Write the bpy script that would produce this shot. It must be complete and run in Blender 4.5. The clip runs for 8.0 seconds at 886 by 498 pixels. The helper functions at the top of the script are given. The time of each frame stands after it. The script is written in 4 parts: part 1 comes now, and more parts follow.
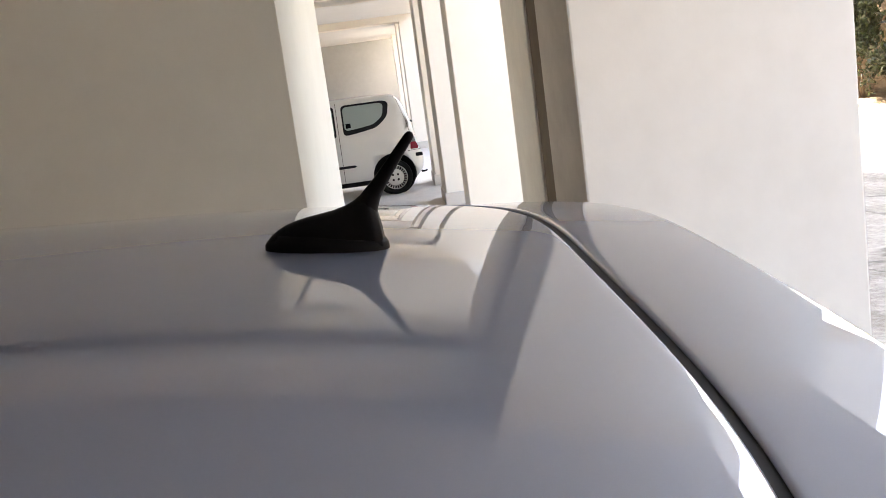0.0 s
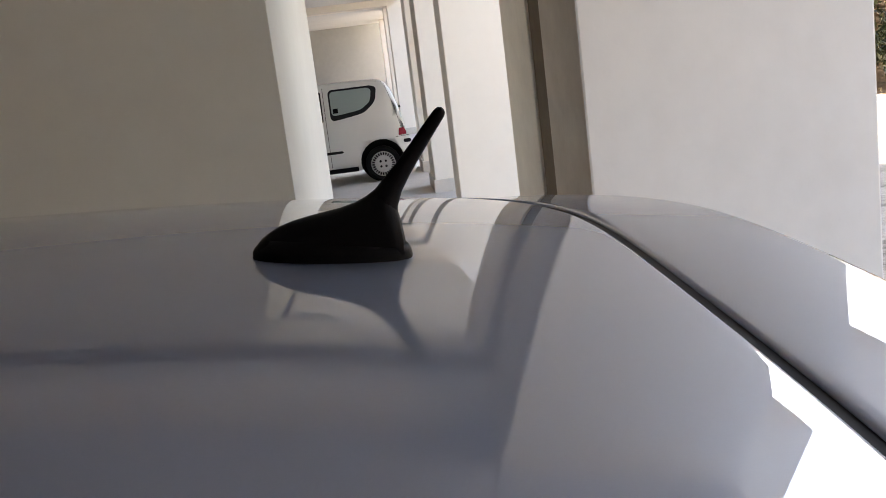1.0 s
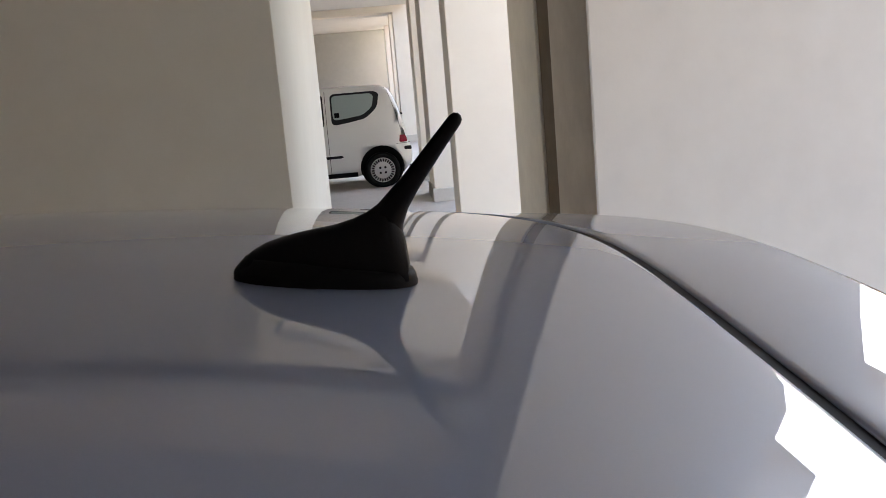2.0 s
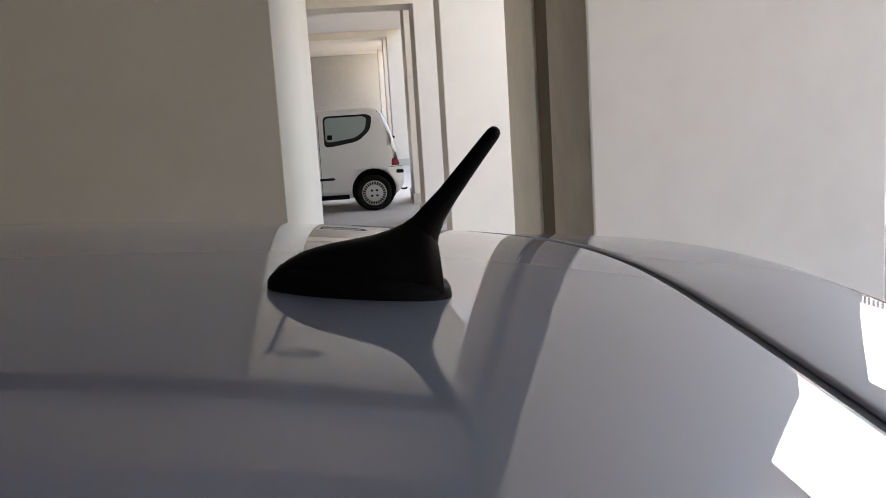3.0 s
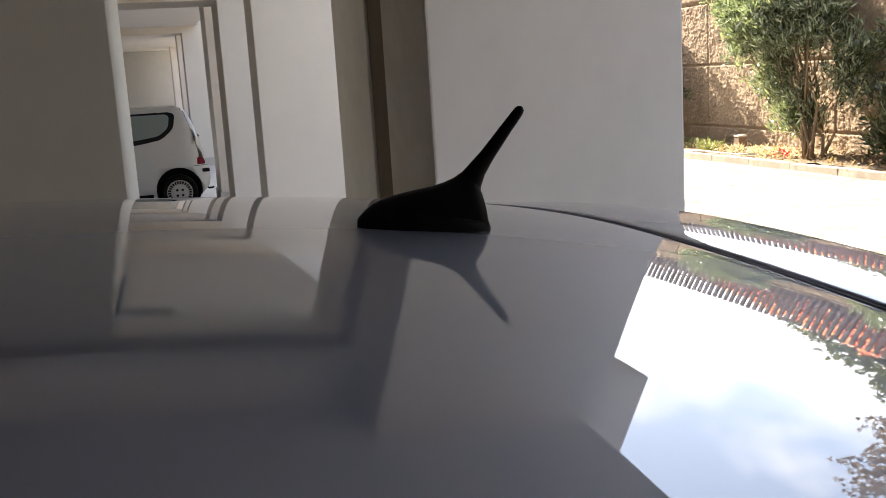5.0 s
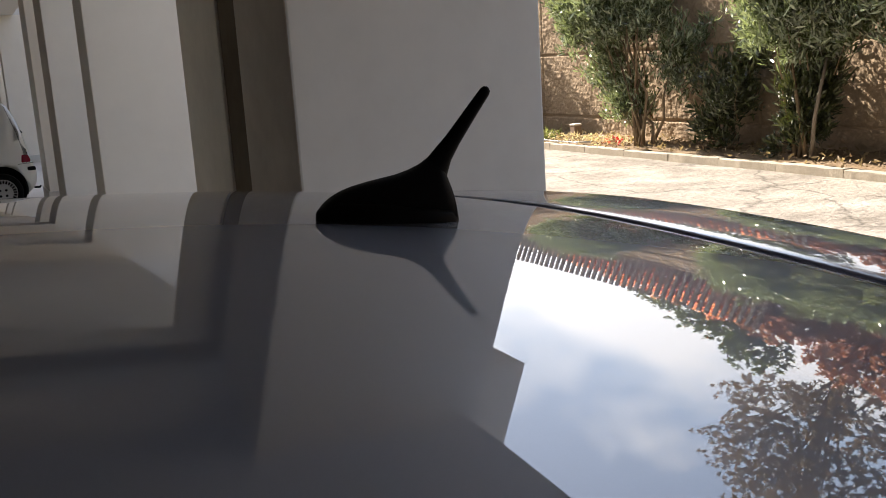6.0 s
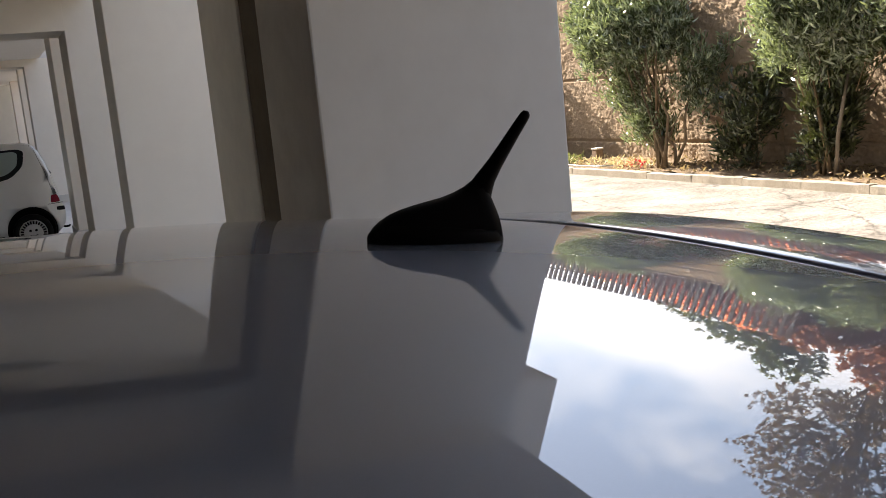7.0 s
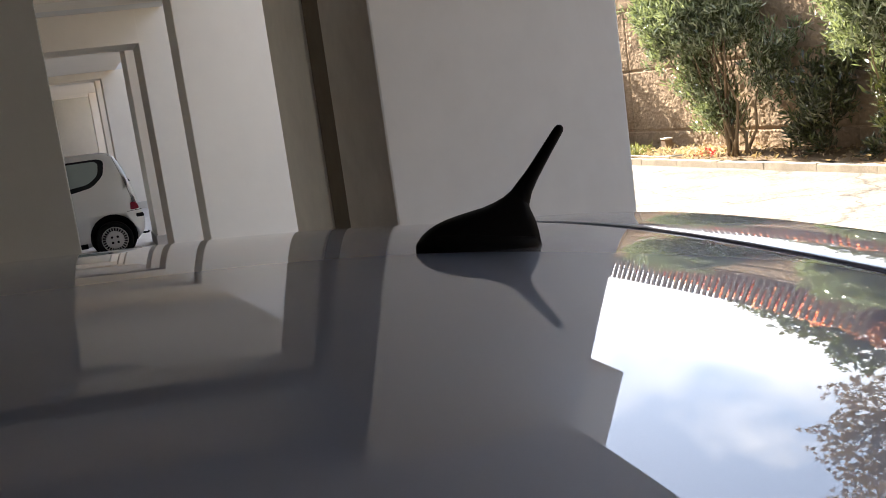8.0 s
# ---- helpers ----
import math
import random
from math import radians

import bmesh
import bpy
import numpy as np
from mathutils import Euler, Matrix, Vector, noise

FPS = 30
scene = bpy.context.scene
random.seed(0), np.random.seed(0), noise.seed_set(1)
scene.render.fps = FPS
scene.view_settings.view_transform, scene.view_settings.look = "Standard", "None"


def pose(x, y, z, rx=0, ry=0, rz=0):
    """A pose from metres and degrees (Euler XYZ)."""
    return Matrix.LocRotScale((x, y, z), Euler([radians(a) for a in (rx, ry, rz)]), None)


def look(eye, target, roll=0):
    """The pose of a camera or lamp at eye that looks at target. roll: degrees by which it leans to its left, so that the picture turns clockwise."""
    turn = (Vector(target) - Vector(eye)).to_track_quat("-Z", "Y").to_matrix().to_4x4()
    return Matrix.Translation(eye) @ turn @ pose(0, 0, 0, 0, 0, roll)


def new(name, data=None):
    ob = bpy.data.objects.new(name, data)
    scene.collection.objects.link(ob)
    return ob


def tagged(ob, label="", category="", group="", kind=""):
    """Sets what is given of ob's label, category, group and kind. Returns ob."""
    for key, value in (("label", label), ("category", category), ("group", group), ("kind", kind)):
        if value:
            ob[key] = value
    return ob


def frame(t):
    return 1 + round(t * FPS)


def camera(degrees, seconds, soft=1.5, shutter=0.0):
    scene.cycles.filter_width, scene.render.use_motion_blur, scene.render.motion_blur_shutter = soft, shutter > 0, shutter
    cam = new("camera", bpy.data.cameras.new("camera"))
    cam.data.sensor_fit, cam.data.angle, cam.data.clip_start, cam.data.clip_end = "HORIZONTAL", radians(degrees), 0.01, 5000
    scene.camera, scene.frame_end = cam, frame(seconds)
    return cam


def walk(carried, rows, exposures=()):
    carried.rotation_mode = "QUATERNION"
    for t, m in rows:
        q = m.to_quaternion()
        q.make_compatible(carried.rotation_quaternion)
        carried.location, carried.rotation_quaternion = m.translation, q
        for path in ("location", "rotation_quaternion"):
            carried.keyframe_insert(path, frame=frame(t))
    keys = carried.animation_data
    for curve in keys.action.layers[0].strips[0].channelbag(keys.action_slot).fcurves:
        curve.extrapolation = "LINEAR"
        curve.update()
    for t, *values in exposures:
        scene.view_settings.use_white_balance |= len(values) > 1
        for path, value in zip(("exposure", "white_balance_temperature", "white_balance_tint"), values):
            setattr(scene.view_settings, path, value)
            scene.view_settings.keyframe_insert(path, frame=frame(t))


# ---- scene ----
# ================= camera and walk =================
cam = camera(49.2, 8.0, soft=0.9)
walk(cam, [
    (0.0, pose(0.012, -0.816, 1.620, 79.68, 7.60, -3.87)),
    (0.3, pose(-0.007, -0.770, 1.618, 78.81, 7.12, -5.91)),
    (0.5, pose(-0.013, -0.738, 1.615, 79.24, 7.56, -5.49)),
    (0.7, pose(-0.012, -0.683, 1.617, 79.63, 8.84, -4.46)),
    (1.0, pose(-0.013, -0.632, 1.607, 78.80, 7.03, -4.65)),
    (1.2, pose(-0.014, -0.611, 1.606, 78.95, 6.42, -4.36)),
    (2.3, pose(-0.017, -0.520, 1.595, 79.36, 4.38, -4.35)),
    (2.5, pose(-0.021, -0.508, 1.588, 78.44, 4.12, -4.09)),
    (2.7, pose(-0.026, -0.511, 1.587, 78.48, 3.56, -4.19)),
    (3.0, pose(-0.043, -0.543, 1.597, 80.75, 3.55, -4.95)),
    (3.2, pose(-0.065, -0.555, 1.597, 80.47, 4.26, -7.04)),
    (3.5, pose(-0.104, -0.593, 1.600, 79.60, 5.43, -9.32)),
    (3.8, pose(-0.128, -0.626, 1.601, 78.96, 4.69, -12.26)),
    (4.0, pose(-0.150, -0.644, 1.601, 80.35, 3.92, -13.88)),
    (4.2, pose(-0.185, -0.662, 1.598, 81.02, 2.93, -13.95)),
    (5.3, pose(-0.271, -0.727, 1.603, 79.62, 3.01, -19.11)),
    (5.5, pose(-0.288, -0.712, 1.603, 79.79, 2.95, -20.88)),
    (5.7, pose(-0.299, -0.676, 1.606, 80.43, 5.11, -23.33)),
    (6.0, pose(-0.321, -0.631, 1.598, 78.85, 3.65, -26.66)),
    (6.2, pose(-0.332, -0.615, 1.588, 79.49, 4.27, -27.14)),
    (6.5, pose(-0.340, -0.621, 1.587, 81.25, 3.87, -27.16)),
    (6.8, pose(-0.343, -0.634, 1.598, 81.67, 4.82, -25.81)),
    (7.0, pose(-0.349, -0.649, 1.598, 80.61, 5.45, -25.54)),
    (7.2, pose(-0.342, -0.669, 1.613, 79.32, 9.40, -23.77)),
    (7.5, pose(-0.336, -0.693, 1.623, 80.00, 11.08, -21.58)),
    (7.7, pose(-0.334, -0.701, 1.622, 80.22, 9.70, -22.41)),
    (8.0, pose(-0.354, -0.718, 1.615, 80.80, 7.64, -21.61)),
], exposures=[(0.0, 4.14, 7300, 13), (0.5, 3.42, 7200, 13), (1.0, 3.62, 7050, 13), (2.5, 3.56, 7050, 13), (3.5, 3.24, 7000, 13), (4.2, 2.68, 7000, 13), (5.5, 2.58, 7000, 13), (6.0, 1.88, 7000, 13), (6.6, 1.76, 6950, 13), (7.0, 2.07, 6900, 13), (7.2, 2.03, 6900, 13), (7.5, 2.40, 6950, 13), (8.0, 2.44, 6950, 13)])

# ================= world and sun =================
SUN_TRAVEL = Vector((0.165, -0.790, -0.590)).normalized()
to_sun = -SUN_TRAVEL
world = bpy.data.worlds.new("sky")
scene.world = world
world.use_nodes = True
wn, wl = world.node_tree.nodes, world.node_tree.links
wn.clear()
w_out = wn.new("ShaderNodeOutputWorld")
w_bg = wn.new("ShaderNodeBackground")
w_bg.inputs["Strength"].default_value = 0.105
sky = wn.new("ShaderNodeTexSky")
sky.sky_type = "NISHITA"
sky.sun_disc = False
sky.sun_elevation = math.asin(to_sun.z)
sky.sun_rotation = math.atan2(to_sun.x, to_sun.y)
w_tc = wn.new("ShaderNodeTexCoord")
w_map = wn.new("ShaderNodeMapping")
w_map.inputs["Scale"].default_value = (1.0, 1.0, 1.25)
w_noise = wn.new("ShaderNodeTexNoise")
w_noise.inputs["Scale"].default_value = 3.6
w_noise.inputs["Detail"].default_value = 6
w_noise.inputs["Roughness"].default_value = 0.5
w_ramp = wn.new("ShaderNodeValToRGB")
w_ramp.color_ramp.elements[0].position = 0.50
w_ramp.color_ramp.elements[0].color = (0.17, 0.17, 0.17, 1)
w_ramp.color_ramp.elements[1].position = 0.655
w_mix = wn.new("ShaderNodeMix")
w_mix.data_type = "RGBA"
w_dot = wn.new("ShaderNodeVectorMath")
w_dot.operation = "DOT_PRODUCT"
w_dot.inputs[1].default_value = Vector((0.10, 0.88, 0.46)).normalized()
w_pos = wn.new("ShaderNodeMath")
w_pos.operation = "MAXIMUM"
w_pos.inputs[1].default_value = 0.0
w_pow = wn.new("ShaderNodeMath")
w_pow.operation = "POWER"
w_pow.inputs[1].default_value = 2.0
w_gain = wn.new("ShaderNodeMath")
w_gain.operation = "MULTIPLY_ADD"
w_gain.inputs[1].default_value = 7.5
w_gain.inputs[2].default_value = 2.35
w_tint = wn.new("ShaderNodeVectorMath")
w_tint.operation = "SCALE"
w_tint.inputs[0].default_value = (0.95, 0.99, 1.06)
wl.new(w_tc.outputs["Generated"], w_dot.inputs[0])
wl.new(w_dot.outputs["Value"], w_pos.inputs[0])
wl.new(w_pos.outputs[0], w_pow.inputs[0])
wl.new(w_pow.outputs[0], w_gain.inputs[0])
wl.new(w_gain.outputs[0], w_tint.inputs["Scale"])
wl.new(w_tint.outputs["Vector"], w_mix.inputs[7])
wl.new(w_tc.outputs["Generated"], w_map.inputs["Vector"])
wl.new(w_map.outputs["Vector"], w_noise.inputs["Vector"])
w_sep = wn.new("ShaderNodeSeparateXYZ")
w_low = wn.new("ShaderNodeMath")
w_low.operation = "MULTIPLY_ADD"
w_low.inputs[1].default_value = -1.5
w_low.inputs[2].default_value = 0.53
w_sum = wn.new("ShaderNodeMath")
w_sum.operation = "ADD"
wl.new(w_tc.outputs["Generated"], w_sep.inputs[0])
wl.new(w_sep.outputs["Z"], w_low.inputs[0])
wl.new(w_low.outputs[0], w_sum.inputs[0])
wl.new(w_noise.outputs["Fac"], w_sum.inputs[1])
wl.new(w_sum.outputs[0], w_ramp.inputs["Fac"])
wl.new(w_ramp.outputs["Color"], w_mix.inputs[0])
wl.new(sky.outputs["Color"], w_mix.inputs[6])
wl.new(w_mix.outputs[2], w_bg.inputs["Color"])
wl.new(w_bg.outputs["Background"], w_out.inputs["Surface"])

sun_data = bpy.data.lights.new("sun", "SUN")
sun_data.energy = 5.0
sun_data.angle = radians(0.53)
sun_data.color = (1.0, 0.94, 0.85)
sun = new("sun", sun_data)
sun.matrix_world = look((0, 0, 30), Vector((0, 0, 30)) + SUN_TRAVEL)


# ================= materials =================
def ramp_mix(nt, fac, c0, c1, p0=0.3, p1=0.7):
    r = nt.nodes.new("ShaderNodeValToRGB")
    r.color_ramp.elements[0].position, r.color_ramp.elements[1].position = p0, p1
    r.color_ramp.elements[0].color = (*c0, 1)
    r.color_ramp.elements[1].color = (*c1, 1)
    nt.links.new(fac, r.inputs["Fac"])
    return r.outputs["Color"]


def noise_node(nt, scale, detail=4, rough=0.55, stretch=(1, 1, 1), coord="Object"):
    tc = nt.nodes.new("ShaderNodeTexCoord")
    mp = nt.nodes.new("ShaderNodeMapping")
    mp.inputs["Scale"].default_value = stretch
    n = nt.nodes.new("ShaderNodeTexNoise")
    n.inputs["Scale"].default_value, n.inputs["Detail"].default_value, n.inputs["Roughness"].default_value = scale, detail, rough
    nt.links.new(tc.outputs[coord], mp.inputs["Vector"])
    nt.links.new(mp.outputs["Vector"], n.inputs["Vector"])
    return n.outputs["Fac"]


def material(name, c0, c1, rough=0.6, metal=0.0, scale=3.0, fine=60.0, bump=0.0, bump_scale=40.0, coat=0.0, spec=0.5, stretch=(1, 1, 1), coat_ior=1.5):
    """Two colours mixed by a coarse and a fine noise, with a fine bump."""
    m = bpy.data.materials.new(name)
    m.use_nodes = True
    nt = m.node_tree
    b = nt.nodes["Principled BSDF"]
    a = noise_node(nt, scale, 5, 0.6, stretch)
    f = noise_node(nt, fine, 3, 0.6, stretch)
    add = nt.nodes.new("ShaderNodeMath")
    add.operation = "MULTIPLY_ADD"
    add.inputs[1].default_value = 0.35
    nt.links.new(f, add.inputs[0])
    sub = nt.nodes.new("ShaderNodeMath")
    sub.operation = "MULTIPLY"
    sub.inputs[1].default_value = 0.65
    nt.links.new(a, sub.inputs[0])
    nt.links.new(sub.outputs[0], add.inputs[2])
    nt.links.new(ramp_mix(nt, add.outputs[0], c0, c1), b.inputs["Base Color"])
    b.inputs["Roughness"].default_value = rough
    b.inputs["Metallic"].default_value = metal
    b.inputs["Coat Weight"].default_value = coat
    b.inputs["Coat Roughness"].default_value = 0.004
    b.inputs["Coat IOR"].default_value = coat_ior
    b.inputs["Specular IOR Level"].default_value = spec
    if bump:
        bn = nt.nodes.new("ShaderNodeBump")
        bn.inputs["Strength"].default_value = 1.0
        bn.inputs["Distance"].default_value = bump
        nt.links.new(noise_node(nt, bump_scale, 4, 0.6, stretch), bn.inputs["Height"])
        nt.links.new(bn.outputs["Normal"], b.inputs["Normal"])
    return m


M_PLASTER = material("plaster_white", (0.81, 0.748, 0.645), (0.87, 0.808, 0.70), 0.85, scale=0.9, fine=7, bump=0.0004, bump_scale=40, spec=0.2)
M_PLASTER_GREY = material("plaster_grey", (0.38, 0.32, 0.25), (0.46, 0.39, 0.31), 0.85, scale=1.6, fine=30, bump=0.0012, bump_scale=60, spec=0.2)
# for unseen walls only: made dark so less light bounces onto the ceiling
M_UNSEEN_DARK = material("unseen_wall_dark_grey", (0.15, 0.145, 0.14), (0.21, 0.205, 0.20), 0.85, scale=1.6, fine=30, bump=0.0012, bump_scale=60, spec=0.2)
M_STAIR = material("stair_plaster_cream", (0.565, 0.555, 0.49), (0.625, 0.615, 0.545), 0.85, scale=0.9, fine=7, bump=0.0004, bump_scale=40, spec=0.2)
M_END = material("end_wall_grey", (0.40, 0.40, 0.385), (0.47, 0.47, 0.45), 0.85, scale=0.9, fine=7, bump=0.0004, bump_scale=40, spec=0.2)
M_OLD = material("old_plaster_grey_white", (0.595, 0.59, 0.565), (0.685, 0.68, 0.652), 0.85, scale=0.9, fine=7, bump=0.0004, bump_scale=40, spec=0.2)
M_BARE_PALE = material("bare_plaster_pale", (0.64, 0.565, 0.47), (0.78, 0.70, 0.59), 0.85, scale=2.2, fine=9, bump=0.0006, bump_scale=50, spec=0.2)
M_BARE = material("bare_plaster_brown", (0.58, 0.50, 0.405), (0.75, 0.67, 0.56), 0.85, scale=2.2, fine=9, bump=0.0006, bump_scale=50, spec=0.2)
M_JOINT = material("joint_dark", (0.19, 0.16, 0.13), (0.25, 0.215, 0.18), 0.9, spec=0.1)
M_JOINT_DEEP = material("joint_deep_brown", (0.14, 0.105, 0.07), (0.20, 0.155, 0.105), 0.9, scale=2.5, fine=14, spec=0.1)
M_CEIL = material("ceiling_paint", (0.70, 0.68, 0.64), (0.76, 0.74, 0.70), 0.9, scale=0.8, fine=20, bump=0.001, spec=0.2)
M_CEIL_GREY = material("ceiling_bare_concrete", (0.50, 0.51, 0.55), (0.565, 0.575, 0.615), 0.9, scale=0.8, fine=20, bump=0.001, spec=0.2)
M_CEIL_STAINED = material("ceiling_paint_with_damp_stain", (0.70, 0.68, 0.64), (0.76, 0.74, 0.70), 0.9, scale=0.8, fine=20, bump=0.001, spec=0.2)


def lacquer(m, ior):
    """Lays a clear mirror-smooth lacquer over a material."""
    nt = m.node_tree
    nt.nodes["Principled BSDF"].distribution = "GGX"
    gloss = nt.nodes.new("ShaderNodeBsdfGlossy")
    gloss.inputs["Roughness"].default_value = 0.0
    gloss.inputs["Color"].default_value = (1, 1, 1, 1)
    fres = nt.nodes.new("ShaderNodeFresnel")
    fres.inputs["IOR"].default_value = ior
    mix = nt.nodes.new("ShaderNodeMixShader")
    nt.links.new(fres.outputs[0], mix.inputs[0])
    nt.links.new(nt.nodes["Principled BSDF"].outputs[0], mix.inputs[1])
    nt.links.new(gloss.outputs[0], mix.inputs[2])
    nt.links.new(mix.outputs[0], nt.nodes["Material Output"].inputs["Surface"])


def damp_stain(m, centre, size, colour):
    """An irregular oval damp patch laid over the paint."""
    nt = m.node_tree
    b = nt.nodes["Principled BSDF"]
    paint = b.inputs["Base Color"].links[0].from_socket
    tc = nt.nodes.new("ShaderNodeTexCoord")
    mp = nt.nodes.new("ShaderNodeMapping")
    mp.vector_type = "TEXTURE"
    mp.inputs["Location"].default_value = centre
    mp.inputs["Scale"].default_value = size
    ln = nt.nodes.new("ShaderNodeVectorMath")
    ln.operation = "LENGTH"
    nt.links.new(tc.outputs["Object"], mp.inputs["Vector"])
    nt.links.new(mp.outputs["Vector"], ln.inputs[0])
    rag = nt.nodes.new("ShaderNodeMath")
    rag.operation = "MULTIPLY_ADD"
    rag.inputs[1].default_value = 0.9
    nt.links.new(noise_node(nt, 11, 4, 0.6), rag.inputs[0])
    nt.links.new(ln.outputs["Value"], rag.inputs[2])
    mask = ramp_mix(nt, rag.outputs[0], (0.85, 0.85, 0.85), (0, 0, 0), 0.95, 1.5)
    mix = nt.nodes.new("ShaderNodeMix")
    mix.data_type = "RGBA"
    mix.inputs[7].default_value = (*colour, 1)
    nt.links.new(mask, mix.inputs[0])
    nt.links.new(paint, mix.inputs[6])
    nt.links.new(mix.outputs[2], b.inputs["Base Color"])


damp_stain(M_CEIL_STAINED, (-0.19, 4.48, 3.01), (0.30, 0.26, 0.5), (0.27, 0.26, 0.24))
M_FLOOR = material("floor_concrete", (0.46, 0.42, 0.375), (0.59, 0.545, 0.49), 0.75, scale=0.9, fine=18, bump=0.001, bump_scale=80, spec=0.3)
M_PLINTH = material("plinth_worn_cream", (0.55, 0.51, 0.45), (0.66, 0.62, 0.55), 0.8)
M_ROAD = material("road_concrete", (0.10, 0.086, 0.070), (0.39, 0.358, 0.315), 0.9, scale=1.3, fine=15, bump=0.03, bump_scale=13, spec=0.2)


def cracks(m, scale, width, depth):
    """Meandering dark cracks over a paved surface."""
    nt = m.node_tree
    b = nt.nodes["Principled BSDF"]
    base = b.inputs["Base Color"].links[0].from_socket
    tc = nt.nodes.new("ShaderNodeTexCoord")
    warp = nt.nodes.new("ShaderNodeTexNoise")
    warp.inputs["Scale"].default_value = 2.2
    warp.inputs["Detail"].default_value = 5
    add = nt.nodes.new("ShaderNodeVectorMath")
    add.operation = "MULTIPLY_ADD"
    add.inputs[1].default_value = (0.5, 0.5, 0.5)
    vor = nt.nodes.new("ShaderNodeTexVoronoi")
    vor.feature = "DISTANCE_TO_EDGE"
    vor.inputs["Scale"].default_value = scale
    nt.links.new(tc.outputs["Object"], warp.inputs["Vector"])
    nt.links.new(warp.outputs["Color"], add.inputs[0])
    nt.links.new(tc.outputs["Object"], add.inputs[2])
    nt.links.new(add.outputs[0], vor.inputs["Vector"])
    mask = ramp_mix(nt, vor.outputs["Distance"], (depth, depth, depth), (1, 1, 1), 0.0, width)
    mul = nt.nodes.new("ShaderNodeMix")
    mul.data_type = "RGBA"
    mul.blend_type = "MULTIPLY"
    mul.inputs[0].default_value = 1.0
    nt.links.new(base, mul.inputs[6])
    nt.links.new(mask, mul.inputs[7])
    nt.links.new(mul.outputs[2], b.inputs["Base Color"])


cracks(M_ROAD, 0.5, 0.016, 0.50)
M_GROUND = material("ground_far", (0.20, 0.18, 0.14), (0.30, 0.27, 0.21), 0.95, scale=0.2, fine=3, spec=0.1)
M_KERB = material("kerb_stone", (0.26, 0.225, 0.175), (0.46, 0.41, 0.335), 0.9, scale=1.8, fine=40, bump=0.004, bump_scale=30, spec=0.2)
M_SOIL = material("soil", (0.12, 0.08, 0.05), (0.28, 0.21, 0.135), 0.95, scale=4, fine=40, bump=0.02, bump_scale=22, spec=0.1)
M_WALL = material("rough_stone_plaster", (0.225, 0.166, 0.108), (0.435, 0.335, 0.24), 0.95, scale=1.2, fine=16, bump=0.02, bump_scale=16, spec=0.1)
M_SILVER = material("silver_paint", (0.195, 0.230, 0.308), (0.21, 0.245, 0.323), 0.58, metal=0.6, scale=2, fine=900)
lacquer(M_SILVER, 2.3)
M_BODY = material("silver_body_paint", (0.67, 0.665, 0.635), (0.71, 0.705, 0.675), 0.34, metal=0.5, scale=2, fine=500, coat=1.0, coat_ior=1.8)
M_RUBBER = material("black_rubber", (0.005, 0.005, 0.0055), (0.010, 0.010, 0.011), 0.6, scale=8, spec=0.2)
M_PLASTIC = material("black_plastic", (0.0025, 0.0022, 0.0026), (0.0045, 0.004, 0.0045), 0.5, scale=20, fine=400, bump=0.0001, bump_scale=900, spec=0.06)
M_TYRE = material("tyre_rubber", (0.006, 0.006, 0.006), (0.011, 0.011, 0.010), 0.8, scale=10, spec=0.15)
M_TRIM = material("wheel_trim_grey", (0.50, 0.50, 0.50), (0.58, 0.58, 0.58), 0.4, metal=0.3, scale=10)
M_DARK = material("dark_underbody", (0.004, 0.004, 0.004), (0.008, 0.008, 0.008), 0.8, spec=0.1)
M_LAMP_RED = material("red_lens", (0.14, 0.002, 0.010), (0.22, 0.003, 0.016), 0.2, scale=30, spec=0.3)
M_STEEL = material("dark_fence_metal", (0.040, 0.026, 0.024), (0.065, 0.046, 0.042), 0.7, metal=0.0, scale=6)
M_BARK = material("bark", (0.13, 0.09, 0.055), (0.26, 0.20, 0.13), 0.9, scale=9, fine=60, bump=0.004, bump_scale=50, stretch=(1, 1, 0.3), spec=0.1)
M_BARK_PALE = material("pale_bark", (0.16, 0.13, 0.10), (0.28, 0.24, 0.19), 0.85, scale=9, fine=60, bump=0.003, bump_scale=50, stretch=(1, 1, 0.3), spec=0.1)
M_FACADE = material("facade_plaster", (0.62, 0.59, 0.54), (0.70, 0.67, 0.62), 0.9, scale=0.6, fine=15, spec=0.2)


def leaf_material(name, c0, c1, rough=0.35, spec=0.5, thin=0.28, glow=None, bias=0.0):
    m = bpy.data.materials.new(name)
    m.use_nodes = True
    nt = m.node_tree
    b = nt.nodes["Principled BSDF"]
    g = nt.nodes.new("ShaderNodeNewGeometry")
    nt.links.new(ramp_mix(nt, g.outputs["Random Per Island"], c0, c1, bias, 1.0), b.inputs["Base Color"])
    b.inputs["Roughness"].default_value = rough
    b.inputs["Specular IOR Level"].default_value = spec
    t = nt.nodes.new("ShaderNodeBsdfTranslucent")
    t.inputs["Color"].default_value = (*(glow or (c1[0] * 1.1, c1[1] * 1.05, c1[2] * 0.7)), 1)
    mx = nt.nodes.new("ShaderNodeMixShader")
    mx.inputs[0].default_value = thin
    nt.links.new(b.outputs[0], mx.inputs[1])
    nt.links.new(t.outputs[0], mx.inputs[2])
    nt.links.new(mx.outputs[0], nt.nodes["Material Output"].inputs["Surface"])
    return m


